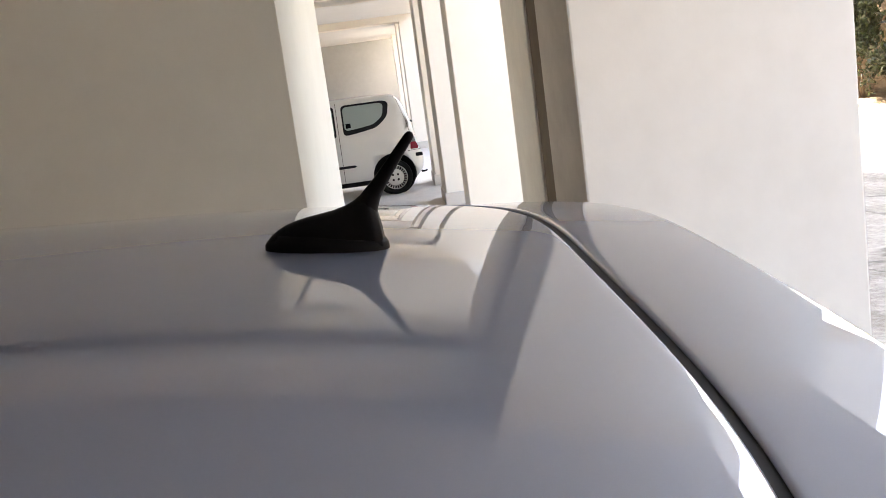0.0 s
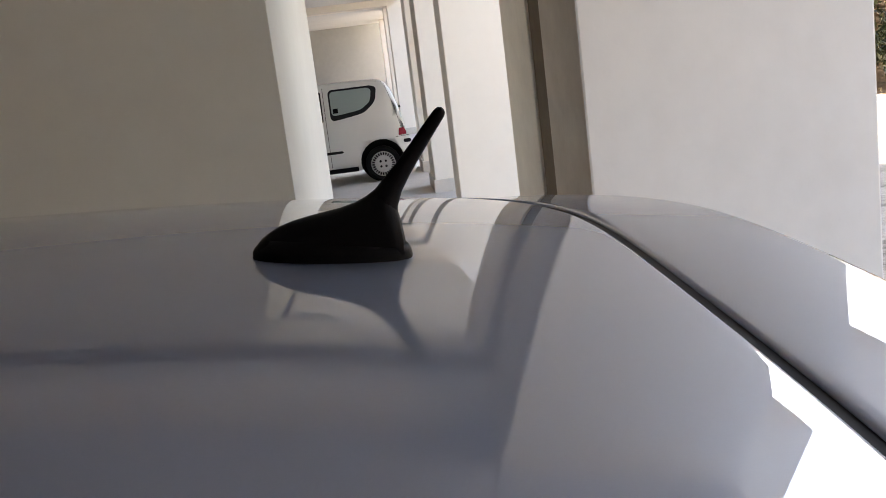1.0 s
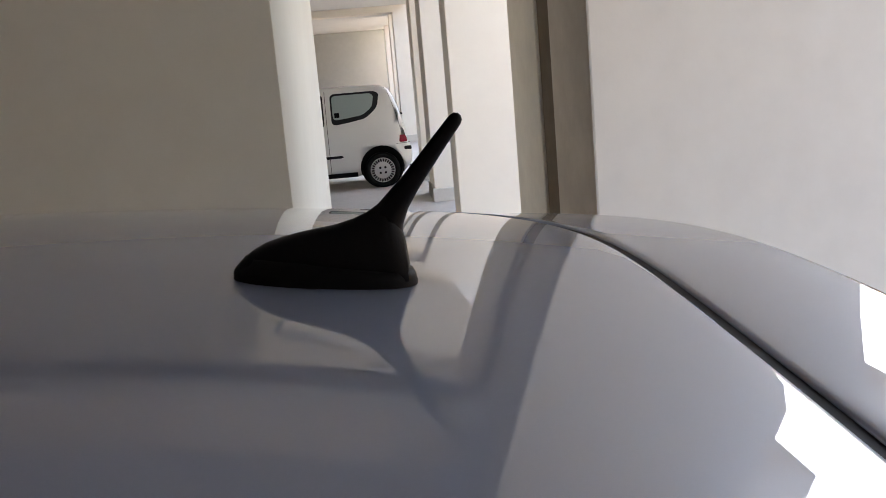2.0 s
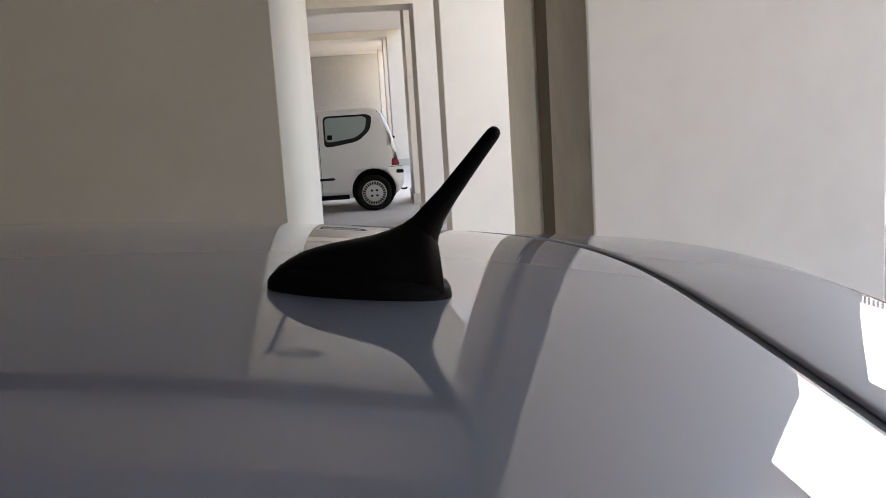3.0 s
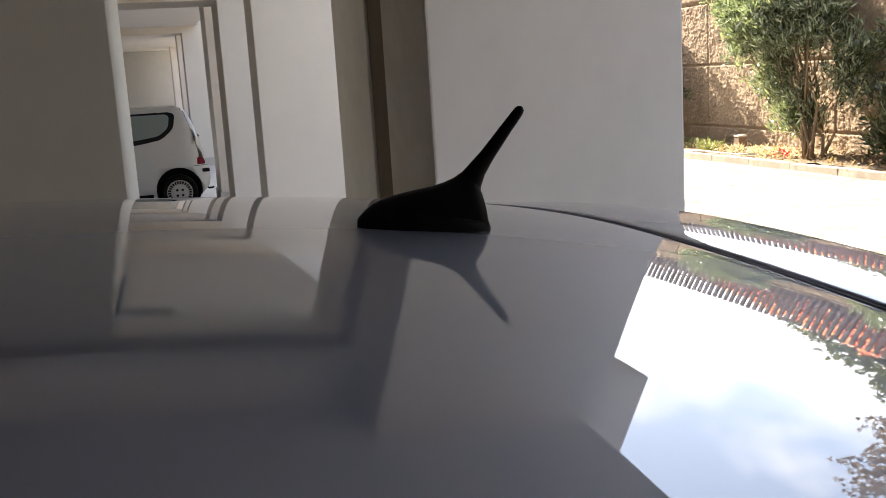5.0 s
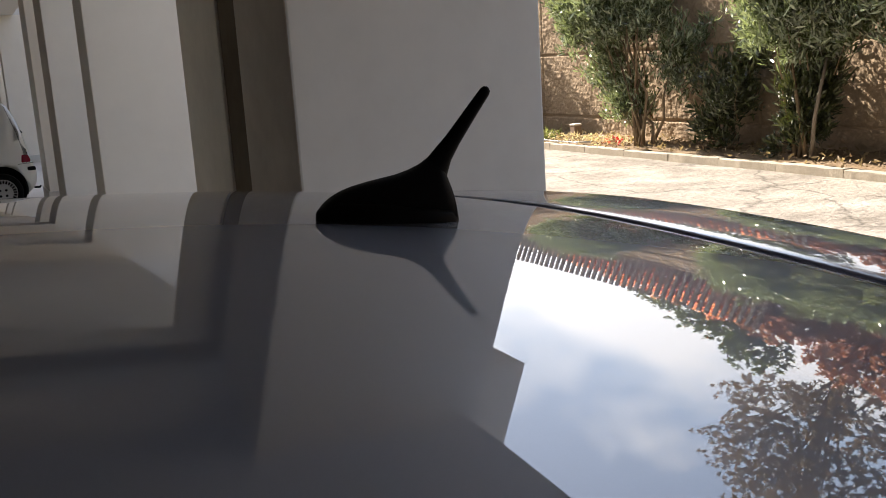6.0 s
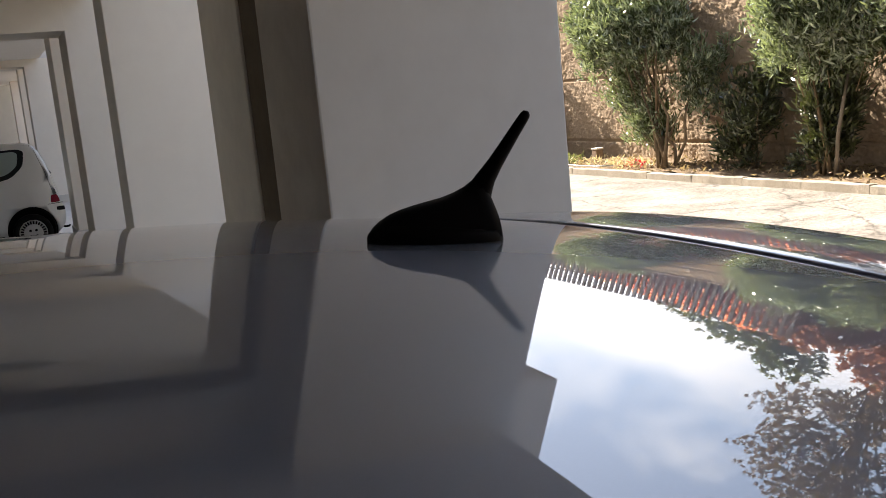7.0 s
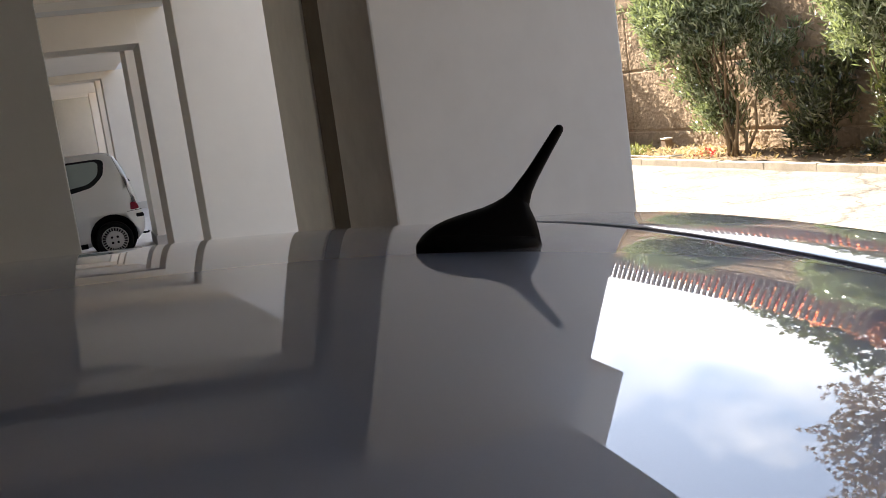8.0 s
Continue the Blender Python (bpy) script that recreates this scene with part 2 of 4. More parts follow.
M_LEAF = leaf_material("oleander_leaf", (0.022, 0.035, 0.011), (0.44, 0.51, 0.34), 0.20, 1.0, 0.20, (0.36, 0.44, 0.16), 0.32)
# own colour of the dark shrubs; also colours oleander leaves as if shaded
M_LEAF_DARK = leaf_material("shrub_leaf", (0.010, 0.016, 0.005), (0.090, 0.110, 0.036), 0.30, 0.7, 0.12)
M_LEAF_TREE = leaf_material("tree_leaf", (0.025, 0.040, 0.014), (0.16, 0.20, 0.085), 0.4, 0.5, 0.3)
M_LEAF_RED = leaf_material("reddish_leaf", (0.09, 0.095, 0.055), (0.26, 0.185, 0.13), 0.5, 0.5, 0.35)
M_PETAL = leaf_material("red_petal", (0.74, 0.23, 0.16), (0.88, 0.47, 0.37), 0.7, 0.3, 0.5)
M_HEDGE = leaf_material("red_brown_hedge_leaf", (0.24, 0.10, 0.07), (0.50, 0.25, 0.18), 0.6, 0.3)
M_PALE = leaf_material("pale_pink_blossom", (0.36, 0.22, 0.18), (0.56, 0.42, 0.37), 0.7, 0.3)
M_FALLEN = leaf_material("fallen_red_petal", (0.34, 0.02, 0.03), (0.60, 0.06, 0.07), 0.7, 0.3)
M_GRASS = leaf_material("weed_leaf", (0.10, 0.13, 0.045), (0.25, 0.28, 0.12), 0.5)
M_STRAW = leaf_material("straw", (0.42, 0.35, 0.22), (0.66, 0.58, 0.42), 0.8)
M_LITTER = leaf_material("dry_leaf", (0.16, 0.11, 0.065), (0.36, 0.28, 0.18), 0.8)


M_GLASS_DARK = material("dark_window_glass", (0.03, 0.035, 0.035), (0.04, 0.045, 0.045), 0.05, coat=1.0)


# ================= helpers for meshes =================
def mesh_ob(name, bm, mat, smooth=False, parent=None, label=""):
    me = bpy.data.meshes.new(name)
    bm.to_mesh(me)
    bm.free()
    me.materials.append(mat)
    if smooth:
        for p in me.polygons:
            p.use_smooth = True
    ob = new(name, me)
    if parent is not None:
        ob.parent = parent
    if label:
        ob["label"] = label
    return ob


def part(name, bm, mat, parent, label="", smooth=False):
    return mesh_ob(name, bm, mat, smooth, parent, label)


def empty(name, at=(0, 0, 0), rz=0.0):
    ob = new(name)
    ob.matrix_basis = pose(*at, 0, 0, rz)
    return ob


def box(x0, x1, y0, y1, z0, z1, bevel=0.0, seg=1, bm=None):
    bm = bm or bmesh.new()
    r = bmesh.ops.create_cube(bm, size=1)
    for v in r["verts"]:
        v.co = Vector((x0 + (v.co.x + 0.5) * (x1 - x0), y0 + (v.co.y + 0.5) * (y1 - y0), z0 + (v.co.z + 0.5) * (z1 - z0)))
    if bevel:
        ed = list({e for v in r["verts"] for e in v.link_edges})
        bmesh.ops.bevel(bm, geom=ed, offset=bevel, segments=seg, affect="EDGES", profile=0.5)
    return bm


def prism(outline, z0, z1, bevel=0.0):
    """Upright prism over an outline in x and y."""
    bm = bmesh.new()
    vs = [bm.verts.new((x, y, z0)) for x, y in outline]
    f = bm.faces.new(vs)
    ex = bmesh.ops.extrude_face_region(bm, geom=[f])
    for v in ex["geom"]:
        if isinstance(v, bmesh.types.BMVert):
            v.co.z = z1
    bmesh.ops.recalc_face_normals(bm, faces=bm.faces)
    if bevel:
        ed = [e for e in bm.edges if abs(e.verts[0].co.z - e.verts[1].co.z) > 0.1]
        bmesh.ops.bevel(bm, geom=ed, offset=bevel, segments=2, affect="EDGES", profile=0.5)
    return bm


def from_arrays(name, verts, faces, mat, smooth=False, parent=None, label=""):
    me = bpy.data.meshes.new(name)
    me.from_pydata(verts, [], faces)
    me.materials.append(mat)
    if smooth:
        me.polygons.foreach_set("use_smooth", [True] * len(me.polygons))
    me.update()
    ob = new(name, me)
    if parent is not None:
        ob.parent = parent
    if label:
        ob["label"] = label
    return ob


def grid_faces(nu, nv, off=0, flip=False):
    out = []
    for i in range(nu - 1):
        for j in range(nv - 1):
            a = off + i * nv + j
            q = (a, a + nv, a + nv + 1, a + 1)
            out.append(q[::-1] if flip else q)
    return out


def tube(points, radii, sides=8, bm=None):
    """A tapered tube through points."""
    bm = bm or bmesh.new()
    rings = []
    pts = [Vector(p) for p in points]
    for i, p in enumerate(pts):
        d = (pts[min(i + 1, len(pts) - 1)] - pts[max(i - 1, 0)]).normalized()
        a = d.orthogonal().normalized()
        c = d.cross(a)
        rings.append([bm.verts.new(p + radii[i] * (math.cos(k * 2 * math.pi / sides) * a + math.sin(k * 2 * math.pi / sides) * c)) for k in range(sides)])
    for r0, r1 in zip(rings, rings[1:]):
        best = min(range(sides), key=lambda s: (r1[s].co - r0[0].co).length)
        for k in range(sides):
            bm.faces.new((r0[k], r0[(k + 1) % sides], r1[(k + 1 + best) % sides], r1[(k + best) % sides]))
    bm.faces.new(rings[0][::-1])
    bm.faces.new(rings[-1])
    return bm


def disc(bm, centre, axis, radii_depths, sides=40):
    """A turned shape about an axis: (radius, offset along the axis) from the rim inwards."""
    c, ax = Vector(centre), Vector(axis).normalized()
    a = ax.orthogonal().normalized()
    b = ax.cross(a)
    rings = []
    for r, d in radii_depths:
        rings.append([bm.verts.new(c + ax * d + r * (math.cos(k * 2 * math.pi / sides) * a + math.sin(k * 2 * math.pi / sides) * b)) for k in range(sides)])
    for r0, r1 in zip(rings, rings[1:]):
        for k in range(sides):
            bm.faces.new((r0[k], r0[(k + 1) % sides], r1[(k + 1) % sides], r1[k]))
    bm.faces.new(rings[-1])
    return bm


# ================= the setting =================
COL = 0.664          # inner face of the row of piers
OUT = 1.709          # outer face of the row of piers
LW = -0.357          # open edge of the stair block
CEIL = 3.01
SOFFIT = 3.12        # ceiling over the near bay
LIP = 1.695          # open edge of that ceiling
BACK = -5.6          # rear wall of the arcade
END = 33.0

# ground and road
verts, faces = [], []
xs = [-150, -40, -6, 1.72, 3, 4.5, 6, 7.2, 8.36, 20, 60, 150]
ys = [-150, -40, -12, -4, 0, 4, 8, 12, 16, 20, 28, 40, 70, 150, 400]
for x in xs:
    for y in ys:
        verts.append((x, y, -0.02))
ground = from_arrays("ground", verts, grid_faces(len(xs), len(ys)), M_GROUND)
tagged(ground, "dry earth ground reaching to the horizon", "ground", kind="structure")

nx, ny = 90, 240
verts = []
for i in range(nx):
    for j in range(ny):
        x = 1.60 + (8.40 - 1.60) * i / (nx - 1)
        y = -12 + 52 * j / (ny - 1)
        verts.append((x, y, 0.0 + 0.012 * noise.noise((x * 0.8, y * 0.8, 0)) + 0.006 * noise.noise((x * 3.1, y * 3.1, 4))))
road = from_arrays("road", verts, grid_faces(nx, ny), M_ROAD, smooth=True)
tagged(road, "worn pale concrete road in bright sun", "road", kind="structure")

floor = mesh_ob("floor", box(BACK, 1.72, -9, END + 0.3, -0.10, 0.012), M_FLOOR)
tagged(floor, "pale concrete floor of the covered parking", "floor", kind="structure")

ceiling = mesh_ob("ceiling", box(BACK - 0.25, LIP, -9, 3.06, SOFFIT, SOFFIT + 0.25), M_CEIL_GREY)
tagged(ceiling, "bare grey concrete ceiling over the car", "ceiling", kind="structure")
# beyond the joint the slab is set back between the piers
EDGE = 0.98
PIERS = [(3.347, 4.064, 2.92), (7.545, 8.07, 2.70), (11.025, 11.9, 2.63), (13.4, 14.3, 2.62), (21.2, 21.8, 2.86), (24.5, 25.2, 2.77), (30.6, 31.2, 2.70)]
stops = [3.35] + [y for p in PIERS for y in (p[0] + 0.003, p[1] - 0.003)][1:] + [END]
outline = [(BACK - 0.25, 3.35)]
for k in range(len(stops) - 1):
    out = OUT + 0.02 if k % 2 == 0 else EDGE
    outline += [(out, stops[k]), (out, stops[k + 1])]
outline.append((BACK - 0.25, END))
ceiling_b = mesh_ob("ceiling", prism(outline, CEIL, CEIL + 0.25), M_CEIL_STAINED)
tagged(ceiling_b, "white painted concrete ceiling with a grey damp stain", "ceiling", kind="structure")

# rear wall, end walls; the unseen near-bay ones are dark to dim the ceiling
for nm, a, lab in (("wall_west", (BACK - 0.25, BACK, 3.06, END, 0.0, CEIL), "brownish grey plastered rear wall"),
                   ("wall_west", (BACK - 0.25, BACK, -9, 3.06, 0.0, SOFFIT), "unseen rear wall of the near bay, dark grey to cut bounce light"),
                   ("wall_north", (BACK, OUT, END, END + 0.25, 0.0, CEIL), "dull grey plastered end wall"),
                   ("wall_south", (BACK, OUT, -9.25, -9, 0.0, SOFFIT + 0.1), "unseen end wall behind the car, dark grey to cut bounce light")):
    tagged(mesh_ob(nm, box(*a), M_UNSEEN_DARK if "dark" in lab else M_PLASTER_GREY if "rear" in lab else M_END), lab, "wall", kind="structure")

# stair block: the plain wall and its open side
stair = mesh_ob("wall_stair", prism([(BACK, 3.30), (LW, 3.30), (LW, 6.39), (BACK, 6.39)], 0.0, CEIL, 0.004), M_STAIR)
tagged(stair, "white plastered block wall between parking bays", "wall", kind="structure")

# piers: (front y, back y, beam underside)
first = mesh_ob("pier", prism([(COL, 2.435), (OUT, 2.575), (OUT, 3.058), (COL, 3.058)], 0.0, SOFFIT, 0.010), M_OLD)
tagged(first, "broad white plastered concrete pier beside the road", "pier", "piers of the arcade", "structure")
for y0, y1 in ((-1.75, -1.2), (-5.4, -4.85)):
    p = mesh_ob("pier", prism([(COL, y0), (OUT, y0), (OUT, y1), (COL, y1)], 0.0, SOFFIT, 0.010), M_PLASTER)
    tagged(p, "white plastered concrete pier behind the car", "pier", "piers of the arcade", "structure")
for y0, y1, zb in PIERS:
    p = mesh_ob("pier", prism([(COL, y0), (OUT, y0), (OUT, y1), (COL, y1)], 0.0, CEIL, 0.010), M_PLASTER)
    tagged(p, "white plastered concrete pier of the arcade", "pier", "piers of the arcade", "structure")
    if y0 > 10:
        q = mesh_ob("plinth", box(COL - 0.02, OUT + 0.02, y0 - 0.02, y1 + 0.02, 0.0, 0.17, 0.006), M_PLINTH)
        tagged(q, "low worn cream plinth round the foot of a pier", "plinth", "plinths", "structure")
    if y0 in (13.4, 24.5, 30.6):
        continue
    b = mesh_ob("beam", box(LW if y0 < 4 else BACK, COL + 0.0115, y0 - 0.001, y1 + 0.001, zb, CEIL - 0.002, 0.002), M_PLASTER)
    tagged(b, "white painted ceiling beam between wall and pier", "beam", "beams of the arcade", "structure")
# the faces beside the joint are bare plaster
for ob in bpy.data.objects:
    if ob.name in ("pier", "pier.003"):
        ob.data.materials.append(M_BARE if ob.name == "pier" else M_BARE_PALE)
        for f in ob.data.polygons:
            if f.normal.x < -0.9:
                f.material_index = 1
# dark filling of the expansion joint
j = mesh_ob("expansion_joint", box(COL + 0.012, OUT - 0.03, 3.062, 3.345, 0.0, CEIL, 0), M_JOINT_DEEP)
tagged(j, "dark open expansion joint between two piers", "joint", kind="structure")
j = mesh_ob("expansion_joint", box(BACK, COL + 0.012, 3.062, 3.344, 2.822, CEIL + 0.2, 0), M_JOINT)
tagged(j, "dark open expansion joint across the ceiling", "joint", kind="structure")

# beam of the near bay along the joint
t = mesh_ob("beam", box(BACK, COL - 0.002, 2.80, 3.058, 2.83, SOFFIT, 0.004), M_CEIL)
tagged(t, "white painted ceiling beam along the joint", "beam", "beams of the arcade", "structure")
# balconies of the upper floor: a closed parapet past the joint, a plain slab over the car
balcony = empty("balcony", (0, 0, 0))
tagged(balcony, "projecting white rendered balcony with a closed parapet", "balcony", kind="structure")
part("slab", box(OUT + 0.024, 2.33, 3.20, 4.06, 3.012, 3.20, 0.004), M_FACADE, balcony)
part("parapet", box(2.21, 2.33, 3.321, 4.06, 3.201, 4.10, 0.004), M_FACADE, balcony)
for y in (3.20, 3.94):
    part("parapet", box(OUT + 0.024, 2.33 if y < 3.5 else 2.209, y, y + 0.119, 3.201, 4.10, 0.004), M_FACADE, balcony)
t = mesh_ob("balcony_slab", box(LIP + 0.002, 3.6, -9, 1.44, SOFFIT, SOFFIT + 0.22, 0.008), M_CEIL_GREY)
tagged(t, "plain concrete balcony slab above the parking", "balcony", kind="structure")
for plan, low in (([(BACK - 0.25, -9.25), (LIP, -9.25), (LIP, 3.06), (BACK - 0.25, 3.06)], SOFFIT + 0.252), (outline, CEIL + 0.252)):
    t = mesh_ob("upper_storeys", prism(plan, low, 12.5), M_FACADE)
    tagged(t, "plain rendered upper storeys of the apartment building", "building", kind="structure")

# ================= the silver car in front =================
ROOF_Z = 1.4796


def seam_x(v):
    return 0.1634 + 0.0282 * v + 0.0337 * v * v - 0.3872 * v ** 3 - 0.9534 * v ** 4


def roof_z(u, v):
    a = max(u, -0.55)
    z = ROOF_Z - 0.1239 * a + 0.0032 * v - 0.1338 * a * a + 0.001 * a ** 3 + 0.1592 * a ** 4 - 0.0943 * v * v - 0.0526 * v ** 4 - 0.0173 * a * v * v
    if u < -0.55:
        z += -0.083 * (u + 0.55) - 0.13 * (u + 0.55) ** 2
    e = max(0.0, abs(v) - 0.54)
    z -= 0.065 * v ** 6 + 18.0 * e ** 3
    return z


def hatch_z(u, v):
    w = max(0.0, u - seam_x(v))
    return roof_z(u, v) + 0.0004 + (0.184 - 0.0081 * v - 0.528 * v * v - 0.4837 * v ** 3) * w - (0.52 - 0.1545 * v - 4.1499 * v * v) * w * w + 0.4046 * w ** 3


def strip(rows):
    verts = [p for r in rows for p in r]
    return verts, grid_faces(len(rows), len(rows[0]), flip=False)


own_car = empty("car", (0, 0, 0))
tagged(own_car, "glossy silver hatchback with a black roof aerial", "car")
VS = [-0.63 + 1.26 * k / 110 for k in range(111)]
rows = []
for s in range(0, 121):
    f = s / 120
    rows.append([(-1.30 + (seam_x(v) - 0.010 + 1.30) * f, v, roof_z(-1.30 + (seam_x(v) - 0.010 + 1.30) * f, v)) for v in VS])
for back, drop in ((0.0055, 0.0001), (0.0035, 0.0005), (0.0022, 0.0013), (0.0016, 0.0024), (0.0015, 0.009)):
    rows.append([(seam_x(v) - 0.0012 - back, v, roof_z(seam_x(v) - back, v) - drop) for v in VS])
verts, faces = strip(rows)
from_arrays("roof", verts, faces, M_SILVER, True, own_car, "silver roof panel")

rows = []
for back, drop in ((0.0012, 0.009), (0.0012, 0.0020), (0.0016, 0.0010), (0.0026, 0.0004), (0.0050, 0.0001)):
    rows.append([(seam_x(v) + 0.0022 + back, v, hatch_z(seam_x(v) + back, v) - drop) for v in VS])
for s in range(1, 31):
    w = 0.010 + 0.098 * s / 30
    rows.append([(seam_x(v) + w, v, hatch_z(seam_x(v) + w, v)) for v in VS])
for w, drop in ((0.1115, 0.0025), (0.114, 0.008), (0.114, 0.03), (0.112, 0.05)):
    rows.append([(seam_x(v) + w, v, hatch_z(seam_x(v) + 0.109, v) - drop) for v in VS])
verts, faces = strip(rows)
hatch = from_arrays("tailgate", verts, faces, M_SILVER, True, own_car, "silver upper edge of the tailgate")

rows = [[(seam_x(v) + o, v, roof_z(seam_x(v), v) - 0.0022) for v in VS] for o in (-0.007, -0.002, 0.002, 0.007)]
verts, faces = strip(rows)
from_arrays("seal", verts, faces, M_RUBBER, True, own_car, "black rubber seal in the tailgate gap")


def loft(sections, close_ends=True):
    bm = bmesh.new()
    rings = [[bm.verts.new(p) for p in s] for s in sections]
    n = len(rings[0])
    for r0, r1 in zip(rings, rings[1:]):
        for k in range(n):
            bm.faces.new((r0[k], r0[(k + 1) % n], r1[(k + 1) % n], r1[k]))
    if close_ends:
        bm.faces.new(rings[0][::-1])
        bm.faces.new(rings[-1])
    bmesh.ops.recalc_face_normals(bm, faces=bm.faces)
    return bm


def ring(x, half, z_low, z_top, tuck=0.08, crown=0.02):
    pts = [(0.0, z_low), (half - tuck, z_low), (half - 0.02, z_low + 0.09), (half, z_low + 0.28), (half - 0.005, z_top - 0.22), (half - 0.03, z_top - 0.05), (half - 0.10, z_top), (half * 0.5, z_top + crown * 0.7)]
    right = [(x, y, z) for y, z in pts]
    top = [(x, 0.0, z_top + crown)]
    left = [(x, -y, z) for y, z in reversed(pts[1:])]
    return right + top + left


body = loft([ring(0.80, 0.55, 0.30, 0.62), ring(0.76, 0.68, 0.24, 0.78), ring(0.66, 0.78, 0.20, 0.92), ring(0.30, 0.83, 0.18, 0.95), ring(-0.6, 0.85, 0.17, 0.95), ring(-1.6, 0.85, 0.17, 0.95),
             ring(-2.2, 0.84, 0.17, 0.97), ring(-2.6, 0.82, 0.18, 0.92), ring(-2.95, 0.76, 0.20, 0.82), ring(-3.15, 0.62, 0.24, 0.66), ring(-3.2, 0.5, 0.30, 0.52)])
part("body", body, M_SILVER, own_car, "silver lower body", True)


def quad_panel(corners, thick=0.006, bm=None):
    bm = bm or bmesh.new()
    c = [Vector(p) for p in corners]
    n = (c[1] - c[0]).cross(c[3] - c[0]).normalized() * thick
    a = [bm.verts.new(p) for p in c]
    b = [bm.verts.new(p - n) for p in c]
    bm.faces.new(a)
    bm.faces.new(b[::-1])
    m = len(c)
    for k in range(m):
        bm.faces.new((a[k], b[k], b[(k + 1) % m], a[(k + 1) % m]))
    bmesh.ops.recalc_face_normals(bm, faces=bm.faces)
    return bm


for sgn in (-1, 1):
    top = lambda x: (x, sgn * 0.625, roof_z(min(x, 0.05), 0.625) - 0.012)
    low = lambda x: (x, sgn * 0.80, 0.955)
    for x0, x1 in ((-1.95, -0.86), (-0.80, 0.02), (0.08, 0.36)):
        t0, t1 = max(x0, -1.28), min(x1, 0.20)
        part("side_window", quad_panel([low(x0), low(x1), top(t1 - 0.02), top(t0 + 0.02)]), M_GLASS_DARK, own_car, "dark side window glass")
    for x0, x1 in ((-0.88, -0.78), (0.0, 0.10)):
        part("pillar", quad_panel([low(x0), low(x1), top(x1 - 0.02), top(x0 - 0.02)], 0.02), M_RUBBER, own_car, "black door pillar")
    part("windscreen_pillar", tube([(-2.2, sgn * 0.77, 0.96), (-1.75, sgn * 0.71, 1.27), (-1.28, sgn * 0.625, 1.40)], [0.035, 0.035, 0.03], 8), M_SILVER, own_car, "", True)
    part("rear_pillar", quad_panel([(0.34, sgn * 0.80, 0.955), (0.62, sgn * 0.72, 0.955), (0.20, sgn * 0.60, 1.36), (0.14, sgn * 0.625, 1.36)], 0.03), M_SILVER, own_car)
    part("roof_rail", tube([(-1.30, sgn * 0.628, roof_z(-1.30, 0.628) - 0.005)] + [(x / 10, sgn * 0.628, roof_z(x / 10, 0.628) - 0.005) for x in range(-12, 2)], [0.014] * 15, 8), M_SILVER, own_car, "", True)
part("windscreen", quad_panel([(-2.25, -0.74, 0.97), (-2.25, 0.74, 0.97), (-1.31, 0.60, 1.40), (-1.31, -0.60, 1.40)]), M_GLASS_DARK, own_car, "dark windscreen")
part("rear_window", quad_panel([(0.66, 0.68, 0.95), (0.66, -0.68, 0.95), (0.26, -0.56, 1.34), (0.26, 0.56, 1.34)]), M_GLASS_DARK, own_car, "dark rear window")


def wheel(parent, x, y, z, r, side, holes=26):
    """A road wheel with its outer face towards side (+1 or -1 in y)."""
    w = empty("wheel")
    w.parent = parent
    bm = bmesh.new()
    disc(bm, (x, y, z), (0, side, 0), [(r * 0.70, -0.16), (r * 0.96, -0.155), (r, -0.13), (r, -0.03), (r * 0.97, -0.008), (r * 0.88, 0.0), (r * 0.73, -0.006), (r * 0.70, -0.02)], 48)
    part("tyre", bm, M_TYRE, w, "black rubber tyre", True)
    bm = bmesh.new()
    disc(bm, (x, y, z), (0, side, 0), [(r * 0.715, -0.022), (r * 0.70, -0.004), (r * 0.66, -0.001), (r * 0.63, -0.012), (r * 0.50, -0.004), (r * 0.20, 0.002), (r * 0.12, 0.001)], 48)
    part("wheel_trim", bm, M_TRIM, w, "light grey wheel trim", True)
    if holes:
        def stud(name, cx, cz, rad):
            b = bmesh.new()
            disc(b, (cx, y - side * 0.003, cz), (0, side, 0), [(rad, -0.01), (rad * 0.9, 0.005)], 8)
            part(name, b, M_DARK, w)
        for k in range(holes):
            a = 2 * math.pi * k / holes
            b = box(-0.085 * r, 0.085 * r, -0.006, 0.006, -0.042 * r, 0.042 * r, 0.002)
            b.transform(Matrix.Translation((x + r * 0.575 * math.cos(a), y - side * 0.0005, z + r * 0.575 * math.sin(a))) @ Matrix.Rotation(-a, 4, "Y"))
            part("vent_slot", b, M_DARK, w)
        for k in range(4):
            a = math.pi / 4 + math.pi / 2 * k
            stud("wheel_bolt", x + r * 0.21 * math.cos(a), z + r * 0.21 * math.sin(a), r * 0.08)
    return w


for x in (0.18, -2.35):
    for sgn in (-1, 1):
        wheel(own_car, x, sgn * 0.845, 0.30, 0.30, sgn, 0)

